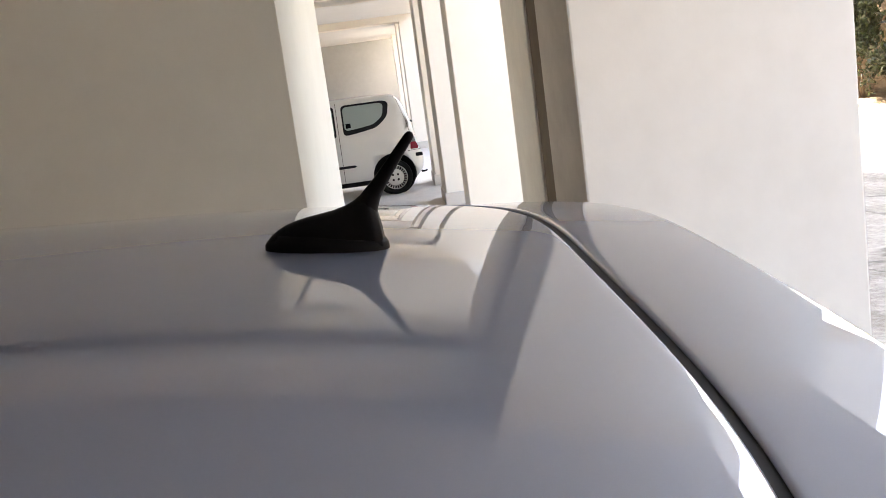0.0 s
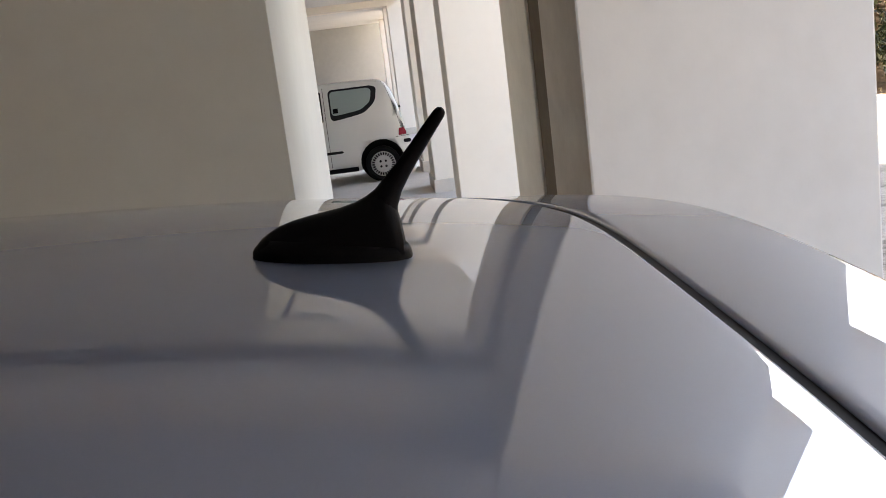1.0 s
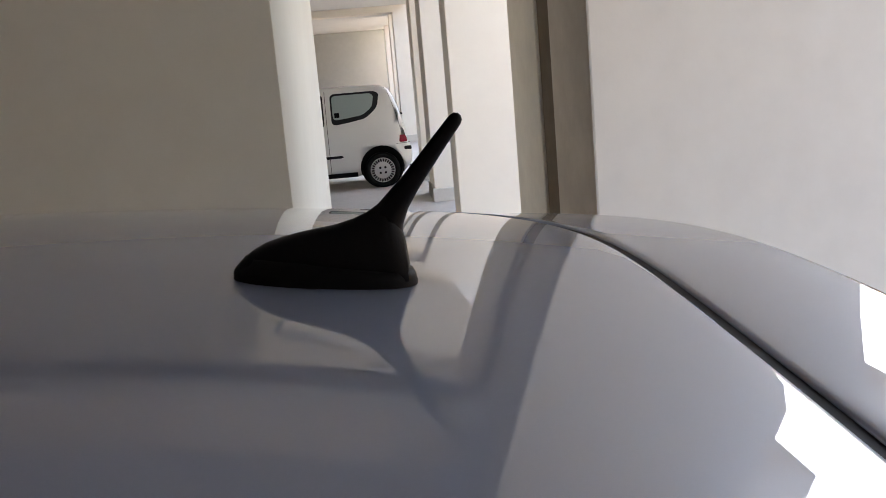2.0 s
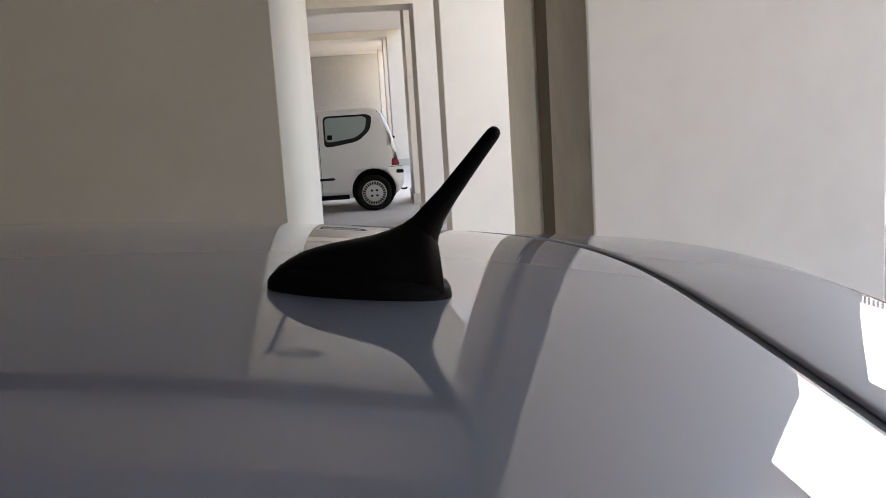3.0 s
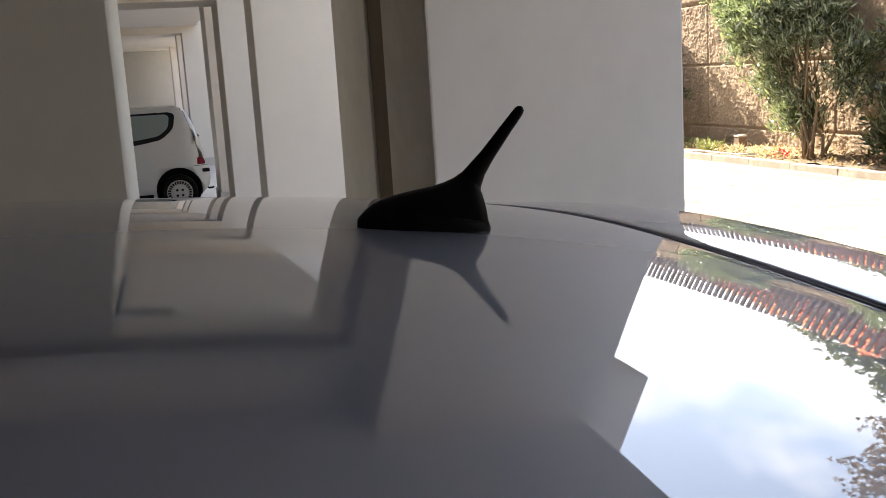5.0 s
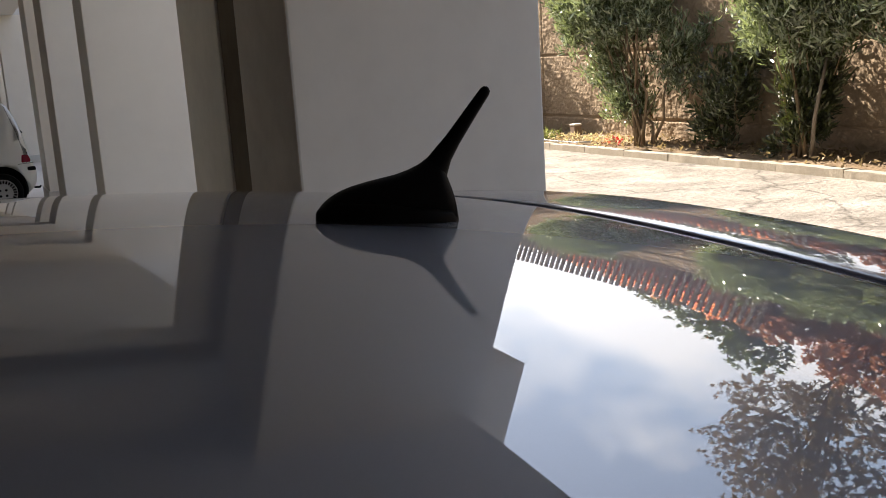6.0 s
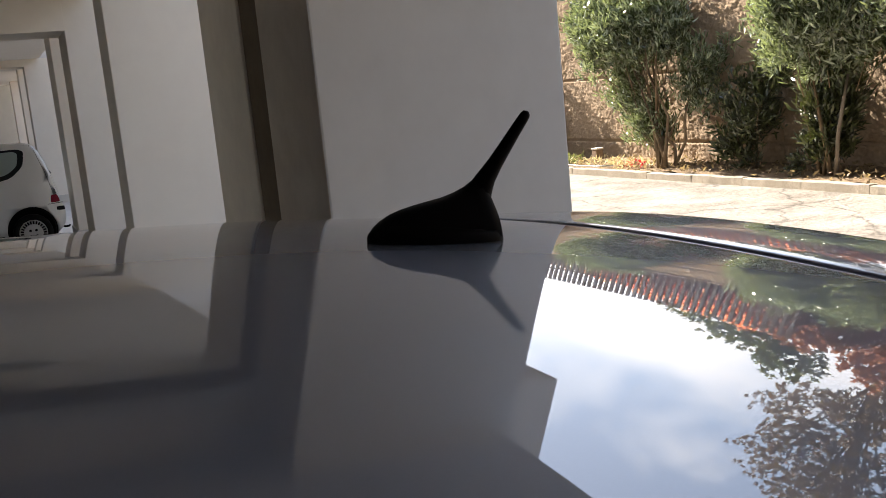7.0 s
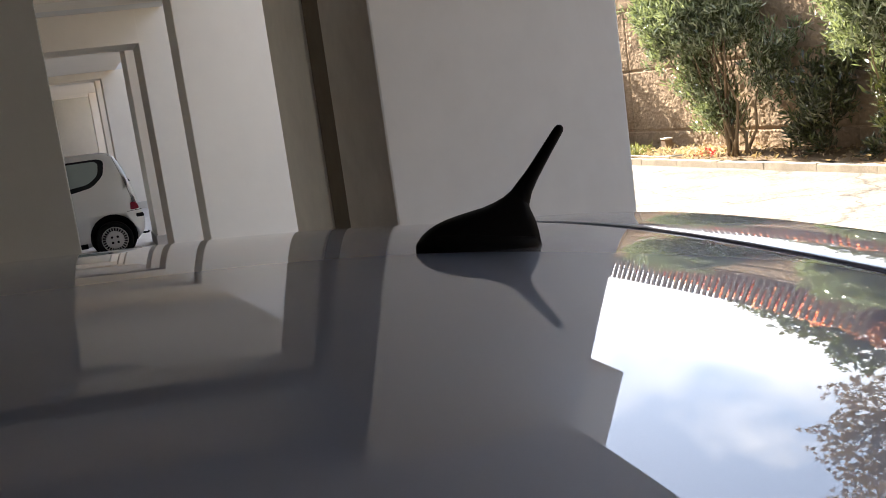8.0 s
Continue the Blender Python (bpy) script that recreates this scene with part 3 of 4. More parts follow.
# ----- aerial on the roof -----
aerial = empty("roof_aerial")
tagged(aerial, "black plastic roof aerial with a stubby raked mast", "aerial")
aerial.matrix_basis = Matrix.Translation((0, 0.009, roof_z(-0.05, 0) - 0.0062)) @ Matrix.Rotation(radians(-4.5), 4, "Z") @ Matrix.Rotation(radians(5.3), 4, "Y")
HUMP = [(-0.104, 0.0015, 0.004), (-0.1025, 0.0085, 0.0085), (-0.099, 0.0140, 0.0115), (-0.093, 0.0188, 0.0143), (-0.086, 0.0228, 0.0163), (-0.077, 0.0262, 0.0180), (-0.067, 0.0290, 0.0190), (-0.056, 0.0315, 0.0195), (-0.045, 0.0340, 0.0196),
        (-0.035, 0.0375, 0.0194), (-0.027, 0.0417, 0.0190), (-0.021, 0.0462, 0.0184), (-0.016, 0.0490, 0.0178), (-0.011, 0.0440, 0.0168), (-0.0066, 0.0320, 0.0148)]
secs = []
for k, (x, zt, hw) in enumerate(HUMP):
    s = []
    for a in range(0, 25):
        th = math.pi * a / 24
        c, sn = math.cos(th), math.sin(th)
        neck = 0.62 if x > -0.03 else 1.0
        y = hw * math.copysign(abs(c) ** 0.75, c) * (1 - (1 - neck) * sn ** 2 * min(1.0, max(0.0, (x + 0.045) / 0.02)))
        xx = x + (0.0047 * (1 - sn) if x > -0.009 else 0)
        s.append((xx, y, 0.004 + (zt - 0.004) * abs(sn) ** 0.85))
    s.append((x, 0, 0.001))
    secs.append(s)
part("base", loft(secs), M_PLASTIC, aerial, "black tapered aerial base", True)
mast_pts = [(-0.0185, 0, 0.028), (-0.0150, 0, 0.0385), (-0.0095, 0, 0.0480), (-0.002, 0, 0.0588), (0.006, 0, 0.0704), (0.014, 0, 0.0820), (0.0205, 0, 0.0912), (0.0232, 0, 0.0950), (0.0248, 0, 0.0971), (0.0257, 0, 0.0982)]
part("mast", tube(mast_pts, [0.0125, 0.0100, 0.0076, 0.0060, 0.0053, 0.0047, 0.0043, 0.0041, 0.0032, 0.0012], 20), M_PLASTIC, aerial, "stubby black mast", True)
bm = bmesh.new()
rings = [[], [], [], [], []]
for k in range(48):
    a = 2 * math.pi * k / 48
    c, sn = math.cos(a), math.sin(a)
    x = -0.051 + 0.0537 * math.copysign(abs(c) ** 0.8, c)
    hw = 0.0262 * (1 - 0.30 * max(0, -(x + 0.05) / 0.06) ** 2)
    y = hw * math.copysign(abs(sn) ** 0.8, sn)
    f = min(1.0, max(0.0, (-0.015 - x) / 0.05))
    for r, (sc, z) in enumerate(((1.0, -0.004), (1.0, 0.0020 + 0.0045 * f), (0.982, 0.0056 + 0.0030 * f), (0.945, 0.0088 + 0.0020 * f), (0.87, 0.0098 + 0.0057 * f))):
        rings[r].append(bm.verts.new((-0.051 + (x + 0.051) * sc, y * sc, z)))
for r0, r1 in zip(rings, rings[1:]):
    for k in range(48):
        bm.faces.new((r0[k], r0[(k + 1) % 48], r1[(k + 1) % 48], r1[k]))
bm.faces.new(rings[-1])
part("gasket", bm, M_PLASTIC, aerial, "dull rubber gasket under the base", True)

# ================= the small parked hatchback =================
SX, SY, SZ = 0.083, 13.72, 0.010     # rear axle, middle of the car


def half_width(x, z):
    """Half the width of the small car's body at x behind the rear axle and height z."""
    h = 0.755 - 0.03 * ((z - 0.62) / 0.45) ** 2
    if z > 0.88:
        h = 0.745 - 0.24 * (z - 0.88) - 0.10 * max(0.0, z - 1.30)
    if x > 0.12:
        h -= 0.55 * (x - 0.12) ** 2 * (1.6 if z < 0.9 else 1.2)
    if x < -2.45:
        h -= 0.75 * (x + 2.45) ** 2
    return h


def arch(cx, r, z0, n=14, cz=0.285):
    a0 = math.asin((z0 - cz) / r)
    return [(cx + r * math.cos(math.pi - a0 - (math.pi - 2 * a0) * k / n), cz + r * math.sin(math.pi - a0 - (math.pi - 2 * a0) * k / n)) for k in range(n + 1)]


OUTLINE = [(-2.78, 0.20)] + arch(-2.2, 0.295, 0.19) + [(-1.8, 0.185), (-0.4, 0.185)] + arch(0.0, 0.300, 0.20) + [(0.385, 0.29), (0.41, 0.33), (0.43, 0.42), (0.43, 0.52), (0.405, 0.59), (0.375, 0.64), (0.365, 0.74), (0.345, 0.84), (0.315, 0.98), (0.275, 1.13), (0.225, 1.26), (0.17, 1.352), (0.12, 1.395), (0.04, 1.418),
           (-0.3, 1.430), (-0.8, 1.435), (-1.2, 1.425), (-1.42, 1.395), (-1.62, 1.28), (-1.95, 1.03), (-2.05, 0.98), (-2.4, 0.90), (-2.65, 0.80), (-2.80, 0.66), (-2.84, 0.50), (-2.84, 0.32)]


def side_solid(outline, y_out, shape, cuts_x=(), cuts_z=(), thick=None):
    """A solid between both sides (thick None) or a thin panel of that thickness on the near side, following half_width."""
    bm = bmesh.new()
    f = bm.faces.new([bm.verts.new((x, -1.0, z)) for x, z in outline])
    ex = bmesh.ops.extrude_face_region(bm, geom=[f])
    for v in ex["geom"]:
        if isinstance(v, bmesh.types.BMVert):
            v.co.y = 1.0
    for c in cuts_x:
        bmesh.ops.bisect_plane(bm, geom=bm.verts[:] + bm.edges[:] + bm.faces[:], plane_co=(c, 0, 0), plane_no=(1, 0, 0))
    for c in cuts_z:
        bmesh.ops.bisect_plane(bm, geom=bm.verts[:] + bm.edges[:] + bm.faces[:], plane_co=(0, 0, c), plane_no=(0, 0, 1))
    if thick is None:
        for c in (-0.8, -0.4, 0, 0.4, 0.8):
            bmesh.ops.bisect_plane(bm, geom=bm.verts[:] + bm.edges[:] + bm.faces[:], plane_co=(0, c, 0), plane_no=(0, 1, 0))
    for v in bm.verts:
        h = shape(v.co.x, v.co.z)
        if thick is None:
            s = v.co.y
            v.co.y = h * s
        else:
            v.co.y = (-h - y_out) if v.co.y < 0 else (-h - y_out + thick)
    bmesh.ops.recalc_face_normals(bm, faces=bm.faces)
    return bm


small = empty("small_car", (SX, SY, SZ))
tagged(small, "small boxy silver hatchback parked between the piers", "car")
bm = side_solid(OUTLINE, 0, half_width, [-2.6, -2.2, -1.8, -1.4, -1.0, -0.6, -0.3, 0.0, 0.12, 0.2, 0.28, 0.35], [0.32, 0.45, 0.6, 0.75, 0.88, 1.0, 1.12, 1.24, 1.34, 1.39])
ed = [e for e in bm.edges if len(e.link_faces) == 2 and e.calc_face_angle(0) > 0.9 and e.verts[0].co.z > 0.6]
bmesh.ops.bevel(bm, geom=ed, offset=0.03, segments=3, affect="EDGES", profile=0.5)
body = part("body", bm, M_BODY, small, "silver painted body", True)


def rounded(pts, r=0.03, n=4):
    out = []
    m = len(pts)
    for i in range(m):
        p, a, b = Vector(pts[i]), Vector(pts[i - 1]), Vector(pts[(i + 1) % m])
        rr = min(r, (a - p).length * 0.45, (b - p).length * 0.45)
        s, e = p + (a - p).normalized() * rr, p + (b - p).normalized() * rr
        for k in range(n + 1):
            t = k / n
            out.append(tuple((1 - t) ** 2 * s + 2 * t * (1 - t) * p + t * t * e))
    return out


M_SMALL_GLASS = material("greenish_window_glass", (0.27, 0.325, 0.30), (0.29, 0.345, 0.32), 0.05, coat=1.0, scale=1)
QUARTER = rounded([(-0.645, 0.915), (-0.645, 1.345), (-0.04, 1.345), (0.035, 1.31), (0.0, 1.12), (-0.17, 0.98), (-0.48, 0.93)], 0.07)
QUARTER_IN = rounded([(-0.622, 0.985), (-0.622, 1.318), (-0.09, 1.318), (-0.042, 1.285), (-0.07, 1.13), (-0.21, 1.03), (-0.48, 0.995)], 0.06)
CZ = [0.95, 1.0, 1.05, 1.1, 1.15, 1.2, 1.25, 1.3]
part("window_seal", side_solid(QUARTER, 0.006, half_width, [], CZ, 0.02), M_RUBBER, small, "black rubber window surround")
part("quarter_window", side_solid(QUARTER_IN, 0.009, half_width, [], CZ, 0.012), M_SMALL_GLASS, small, "greenish rear side window")
part("window_sticker", side_solid([(-0.60, 1.02), (-0.60, 1.085), (-0.53, 1.085), (-0.53, 1.02)], 0.011, half_width, [], [], 0.004), M_PLASTIC, small, "small dark square sticker on the glass")
FRONT = rounded([(-1.80, 0.90), (-1.50, 1.30), (-1.40, 1.345), (-0.745, 1.345), (-0.745, 0.90)], 0.05)
FRONT_IN = rounded([(-1.72, 0.93), (-1.46, 1.28), (-1.38, 1.315), (-0.770, 1.315), (-0.770, 0.94)], 0.05)
part("window_seal", side_solid(FRONT, 0.006, half_width, [], CZ, 0.02), M_RUBBER, small, "black rubber window surround")
part("door_window", side_solid(FRONT_IN, 0.009, half_width, [], CZ, 0.012), M_SMALL_GLASS, small, "greenish door window")
GAP = [(-0.717, 0.25), (-0.717, 1.38), (-0.711, 1.38), (-0.711, 0.25)]
part("door_gap", side_solid(GAP, 0.002, half_width, [], [0.4, 0.6, 0.75, 0.88] + CZ, 0.006), M_DARK, small, "thin dark door gap")
part("side_moulding", side_solid(rounded([(-1.80, 0.455), (-1.80, 0.50), (-0.55, 0.495), (-0.52, 0.478), (-0.55, 0.46)], 0.012), 0.014, half_width, [-1.4, -1.0], [], 0.02), M_RUBBER, small, "black side rubbing strip")
part("sill", side_solid([(-1.86, 0.185), (-1.86, 0.25), (-0.35, 0.25), (-0.35, 0.185)], 0.004, half_width, [-1.4, -1.0], [], 0.05), M_DARK, small, "dark sill under the door")
part("tail_light", side_solid(rounded([(0.262, 0.615), (0.275, 0.715), (0.350, 0.715), (0.376, 0.65), (0.376, 0.615)], 0.02), 0.008, half_width, [0.3, 0.33], [0.69], 0.06), M_LAMP_RED, small, "red tail light cluster")
part("reversing_light", side_solid(rounded([(0.325, 0.505), (0.325, 0.555), (0.425, 0.553), (0.43, 0.50)], 0.018), 0.012, half_width, [0.38], [], 0.05), M_DARK, small, "dark lamp in the bumper corner")
part("bumper_gap", side_solid([(0.22, 0.595), (0.22, 0.601), (0.41, 0.606), (0.41, 0.600)], 0.003, half_width, [0.3, 0.36], [], 0.01), M_DARK, small, "thin dark bumper gap")
part("tailgate_gap", side_solid([(0.325, 0.60), (0.30, 0.76), (0.245, 1.02), (0.145, 1.345), (0.149, 1.345), (0.250, 1.02), (0.306, 0.76), (0.331, 0.60)], 0.003, half_width, [0.15, 0.2, 0.25], [0.7, 0.85, 0.95, 1.1, 1.2, 1.3], 0.008), M_DARK, small, "thin dark tailgate gap")
part("wheel_arch", side_solid(arch(0.0, 0.285, 0.20) + arch(0.0, 0.308, 0.20)[::-1], 0.004, half_width, [], [0.3, 0.4, 0.5], 0.10), M_DARK, small, "dark wheel arch lip")
bm = bmesh.new()
disc(bm, (0, -0.50, 0.285), (0, -1, 0), [(0.303, 0.0), (0.303, 0.10), (0.0, 0.10)], 32)
part("arch_liner", bm, M_DARK, small, "dark wheel arch liner")
part("tow_hook", tube([(0.37, -0.55, 0.29), (0.40, -0.56, 0.265), (0.455, -0.56, 0.265), (0.465, -0.56, 0.285)], [0.014] * 4, 8), M_DARK, small, "black exhaust and hook below the bumper", True)
part("wiper", tube([(0.31, -0.05, 0.97), (0.345, -0.05, 0.985), (0.352, -0.05, 0.965)], [0.013, 0.016, 0.012], 8), M_DARK, small, "rear wiper hub", True)
part("door_lock", side_solid(rounded([(-0.82, 0.77), (-0.82, 0.83), (-0.78, 0.83), (-0.78, 0.77)], 0.012), 0.006, half_width, [], [], 0.012), M_DARK, small, "black door handle")
RW = [(0.315, 0.99), (0.275, 1.13), (0.225, 1.26), (0.18, 1.335)]
part("rear_window", loft([[(x + 0.005, -0.56 + 0.10 * (z - 0.99), z), (x + 0.005, 0.56 - 0.10 * (z - 0.99), z), (x - 0.02, 0.56 - 0.10 * (z - 0.99), z), (x - 0.02, -0.56 + 0.10 * (z - 0.99), z)] for x, z in RW]), M_SMALL_GLASS, small, "rear window glass")
for x in (0.0, -2.2):
    wheel(small, x, -0.735, 0.246, 0.244, -1)
    wheel(small, x, 0.735, 0.246, 0.244, 1, 0)

# cable conduit beside the stair block
conduit = mesh_ob("conduit", tube([(LW + 0.012, 4.45, CEIL - 0.012), (LW + 0.012, 5.2, CEIL - 0.012), (LW + 0.012, 6.0, CEIL - 0.012)], [0.012] * 3, 8), M_RUBBER, True)
tagged(conduit, "dark cable conduit along the top of the wall", "conduit")

# ================= across the road =================
KERB = 8.40
kerb = empty("kerb")
tagged(kerb, "row of worn pale kerb stones", "kerb", kind="structure")
kerb_mesh = []
for k in range(4):
    bm = box(0, 0.15, 0.0, 0.999, -0.05, 0.100 + 0.004 * (k % 2), 0.008, 2)
    bmesh.ops.subdivide_edges(bm, edges=[e for e in bm.edges if abs(e.verts[0].co.y - e.verts[1].co.y) > 0.5], cuts=9)
    for v in bm.verts:
        v.co += Vector((0.010 * noise.noise(v.co * 7 + Vector((k * 9, 0, 0))), 0, 0.012 * noise.noise(v.co * 5 + Vector((0, k * 7, 0)))))
    me = bpy.data.meshes.new("kerb_stone")
    bm.to_mesh(me)
    bm.free()
    me.materials.append(M_KERB)
    kerb_mesh.append(me)
for k in range(-12, 40):
    ob = new("kerb_stone", kerb_mesh[k % 4])
    ob.parent = kerb
    ob.matrix_basis = pose(KERB + random.uniform(-0.003, 0.003), k, random.uniform(-0.004, 0.002), 0, 0, random.uniform(-0.15, 0.15))

WALLX = 9.62
nx, ny = 16, 300
verts = []
for i in range(nx):
    for jj in range(ny):
        x = KERB + 0.13 + (WALLX + 0.05 - KERB - 0.13) * i / (nx - 1)
        y = -12 + 52 * jj / (ny - 1)
        verts.append((x, y, 0.10 + 0.05 * i / (nx - 1) + 0.03 * noise.noise((x * 2.5, y * 2.5, 1)) + 0.02 * noise.noise((x * 9, y * 9, 2))))
bed = from_arrays("planting_bed", verts, grid_faces(nx, ny), M_SOIL, True)
tagged(bed, "dry earth planting strip behind the kerb", "soil", kind="structure")

# rough retaining wall with horizontal joints
WALL_TOP = 3.06
wall = mesh_ob("wall_east", box(WALLX + 0.02, WALLX + 0.35, -12, 40, -0.1, WALL_TOP - 0.03), M_WALL)
tagged(wall, "rough brown rendered retaining wall with horizontal joints", "wall", kind="structure")


def rough_course(y0, y1, z0, z1, step, seed):
    nyy, nzz = max(2, int((y1 - y0) / step)), max(2, int((z1 - z0) / step))
    vs = []
    for a in range(nyy + 1):
        for b in range(nzz + 1):
            y, z = y0 + (y1 - y0) * a / nyy, z0 + (z1 - z0) * b / nzz
            e = min(y - y0, y1 - y, z - z0, z1 - z)
            d = 0.008 * noise.noise((y * 6 + seed, z * 4.0, 3)) + 0.026 * abs(noise.noise((y * 15 + 3 * noise.noise((y * 9, z * 9, 1)), z * 24 + seed, 8))) + 0.012 * noise.noise((y * 34, z * 42, seed))
            x = WALLX - d if e > step * 0.8 else WALLX + 0.03
            vs.append((x, y, z))
    fs = grid_faces(nyy + 1, nzz + 1)
    return vs, fs


for c in range(3):
    z0, z1 = (0.0, 0.42, 1.52)[c] + 0.008, (0.42, 1.52, 2.62)[c] - 0.008
    yy, k = 4.0, 0
    while yy < 20.5:
        ln = 2.75
        vs, fs = rough_course(yy + 0.006, yy + ln - 0.006, z0, z1, 0.020, c * 17 + k * 5.3)
        from_arrays("wall_panel", vs, fs, M_WALL, True, wall)
        yy += ln
        k += 1
vs, fs = rough_course(4.0, 20.5, 2.63, WALL_TOP - 0.03, 0.035, 77)
from_arrays("wall_panel", vs, fs, M_WALL, True, wall)
cop = mesh_ob("wall_coping", box(WALLX - 0.02, WALLX + 0.40, -12, 40, WALL_TOP - 0.028, WALL_TOP + 0.015, 0.008), M_WALL)
tagged(cop, "rough brown coping on the retaining wall", "coping", kind="structure")

# slatted fence on the wall
fence = empty("fence", (WALLX + 0.04, 0, WALL_TOP + 0.018))
tagged(fence, "dark metal fence of upright slats on the wall", "fence")
part("rail", box(0.04, 0.07, 8.3, 24.8, 0.12, 0.17, 0.004), M_STEEL, fence)
part("rail", box(0.04, 0.07, 8.3, 24.8, 0.58, 0.63, 0.004), M_STEEL, fence)
me = bpy.data.meshes.new("slat")
bm = box(0, 0.035, -0.045, 0.045, -0.01, 1.12, 0.006)
bm.to_mesh(me)
bm.free()
me.materials.append(M_STEEL)
for k in range(0, 95):
    ob = new("slat", me)
    ob.parent = fence
    ob.matrix_basis = pose(0, 8.4 + 0.172 * k, 0, random.uniform(-0.6, 0.6), 0, random.uniform(-2, 2))

# small capped post in the bed
M_POST = material("weathered_brown_concrete", (0.20, 0.14, 0.10), (0.32, 0.24, 0.18), 0.9, scale=8, fine=60, bump=0.003, spec=0.1)
stub = empty("meter_post", (9.10, 13.25, 0.12))
tagged(stub, "small weathered concrete post in the planting strip", "post")
part("post", box(-0.07, 0.07, -0.07, 0.07, -0.02, 0.21, 0.012, 2), M_POST, stub)
part("cap", box(-0.078, 0.078, -0.078, 0.078, 0.21, 0.24, 0.010, 2), M_PLINTH, stub, "pale concrete cap")


hose = mesh_ob("garden_hose", tube([(8.30, 14.6, 0.02), (8.36, 14.2, 0.03), (8.47, 13.9, 0.125), (8.53, 13.4, 0.13), (8.50, 12.9, 0.135), (8.56, 12.5, 0.13), (8.66, 12.2, 0.14)], [0.014] * 7, 8), M_TRIM, True)
tagged(hose, "pale garden hose lying over the kerb", "hose")


# ================= plants =================
def leaf_cloud(name, tips, n_leaf, length, width, mat, rng, up=0.35, spread=1.0, parent=None, label="", droop=0.0):
    """Narrow leaves in tufts at the twig tips; tips is an array of (position, direction)."""
    T = np.repeat(tips, n_leaf, axis=0)
    m = len(T)
    d = T[:, 3:6] * up + rng.normal(size=(m, 3)) * spread
    d[:, 2] -= droop
    d /= np.linalg.norm(d, axis=1)[:, None] + 1e-9
    p = T[:, 0:3] + rng.normal(size=(m, 3)) * length * 0.28
    s = np.cross(d, rng.normal(size=(m, 3)))
    s /= np.linalg.norm(s, axis=1)[:, None] + 1e-9
    nn = np.cross(d, s)
    L = length * rng.uniform(0.6, 1.25, (m, 1))
    Wd = width * rng.uniform(0.7, 1.2, (m, 1))
    v = np.empty((m, 6, 3))
    v[:, 0] = p
    v[:, 1] = p + d * L * 0.38 + s * Wd * 0.5 + nn * Wd * 0.18
    v[:, 2] = p + d * L * 0.38 - s * Wd * 0.5 + nn * Wd * 0.18
    v[:, 3] = p + d * L * 0.72 + s * Wd * 0.38 + nn * Wd * 0.1
    v[:, 4] = p + d * L * 0.72 - s * Wd * 0.38 + nn * Wd * 0.1
    v[:, 5] = p + d * L - nn * L * 0.10
    base = np.arange(m)[:, None] * 6
    quads = (np.concatenate([base + 1, base + 2, base + 4, base + 3], axis=1)).tolist()
    tris = np.concatenate([base + 0, base + 2, base + 1], axis=1).tolist() + np.concatenate([base + 3, base + 4, base + 5], axis=1).tolist()
    return from_arrays(name, v.reshape(-1, 3).tolist(), quads + tris, mat, False, parent, label)


def crown_tips(blobs, count, rng, base):
    """Twig tips inside a set of ellipsoids (cx, cy, cz, rx, ry, rz), denser towards the outside."""
    vol = np.array([b[3] * b[4] * b[5] for b in blobs])
    pick = rng.choice(len(blobs), size=count, p=vol / vol.sum())
    B = np.array(blobs)[pick]
    d = rng.normal(size=(count, 3))
    d /= np.linalg.norm(d, axis=1)[:, None]
    r = rng.uniform(0.25, 1.0, (count, 1)) ** 0.6
    wob = 1 + 0.22 * np.sin(d[:, :1] * 5 + B[:, :1]) * np.cos(d[:, 2:3] * 6 + B[:, 1:2] * 3)
    p = B[:, 0:3] + d * r * B[:, 3:6] * wob
    o = p - np.array(base)
    o /= np.linalg.norm(o, axis=1)[:, None]
    return np.concatenate([p, o], axis=1)


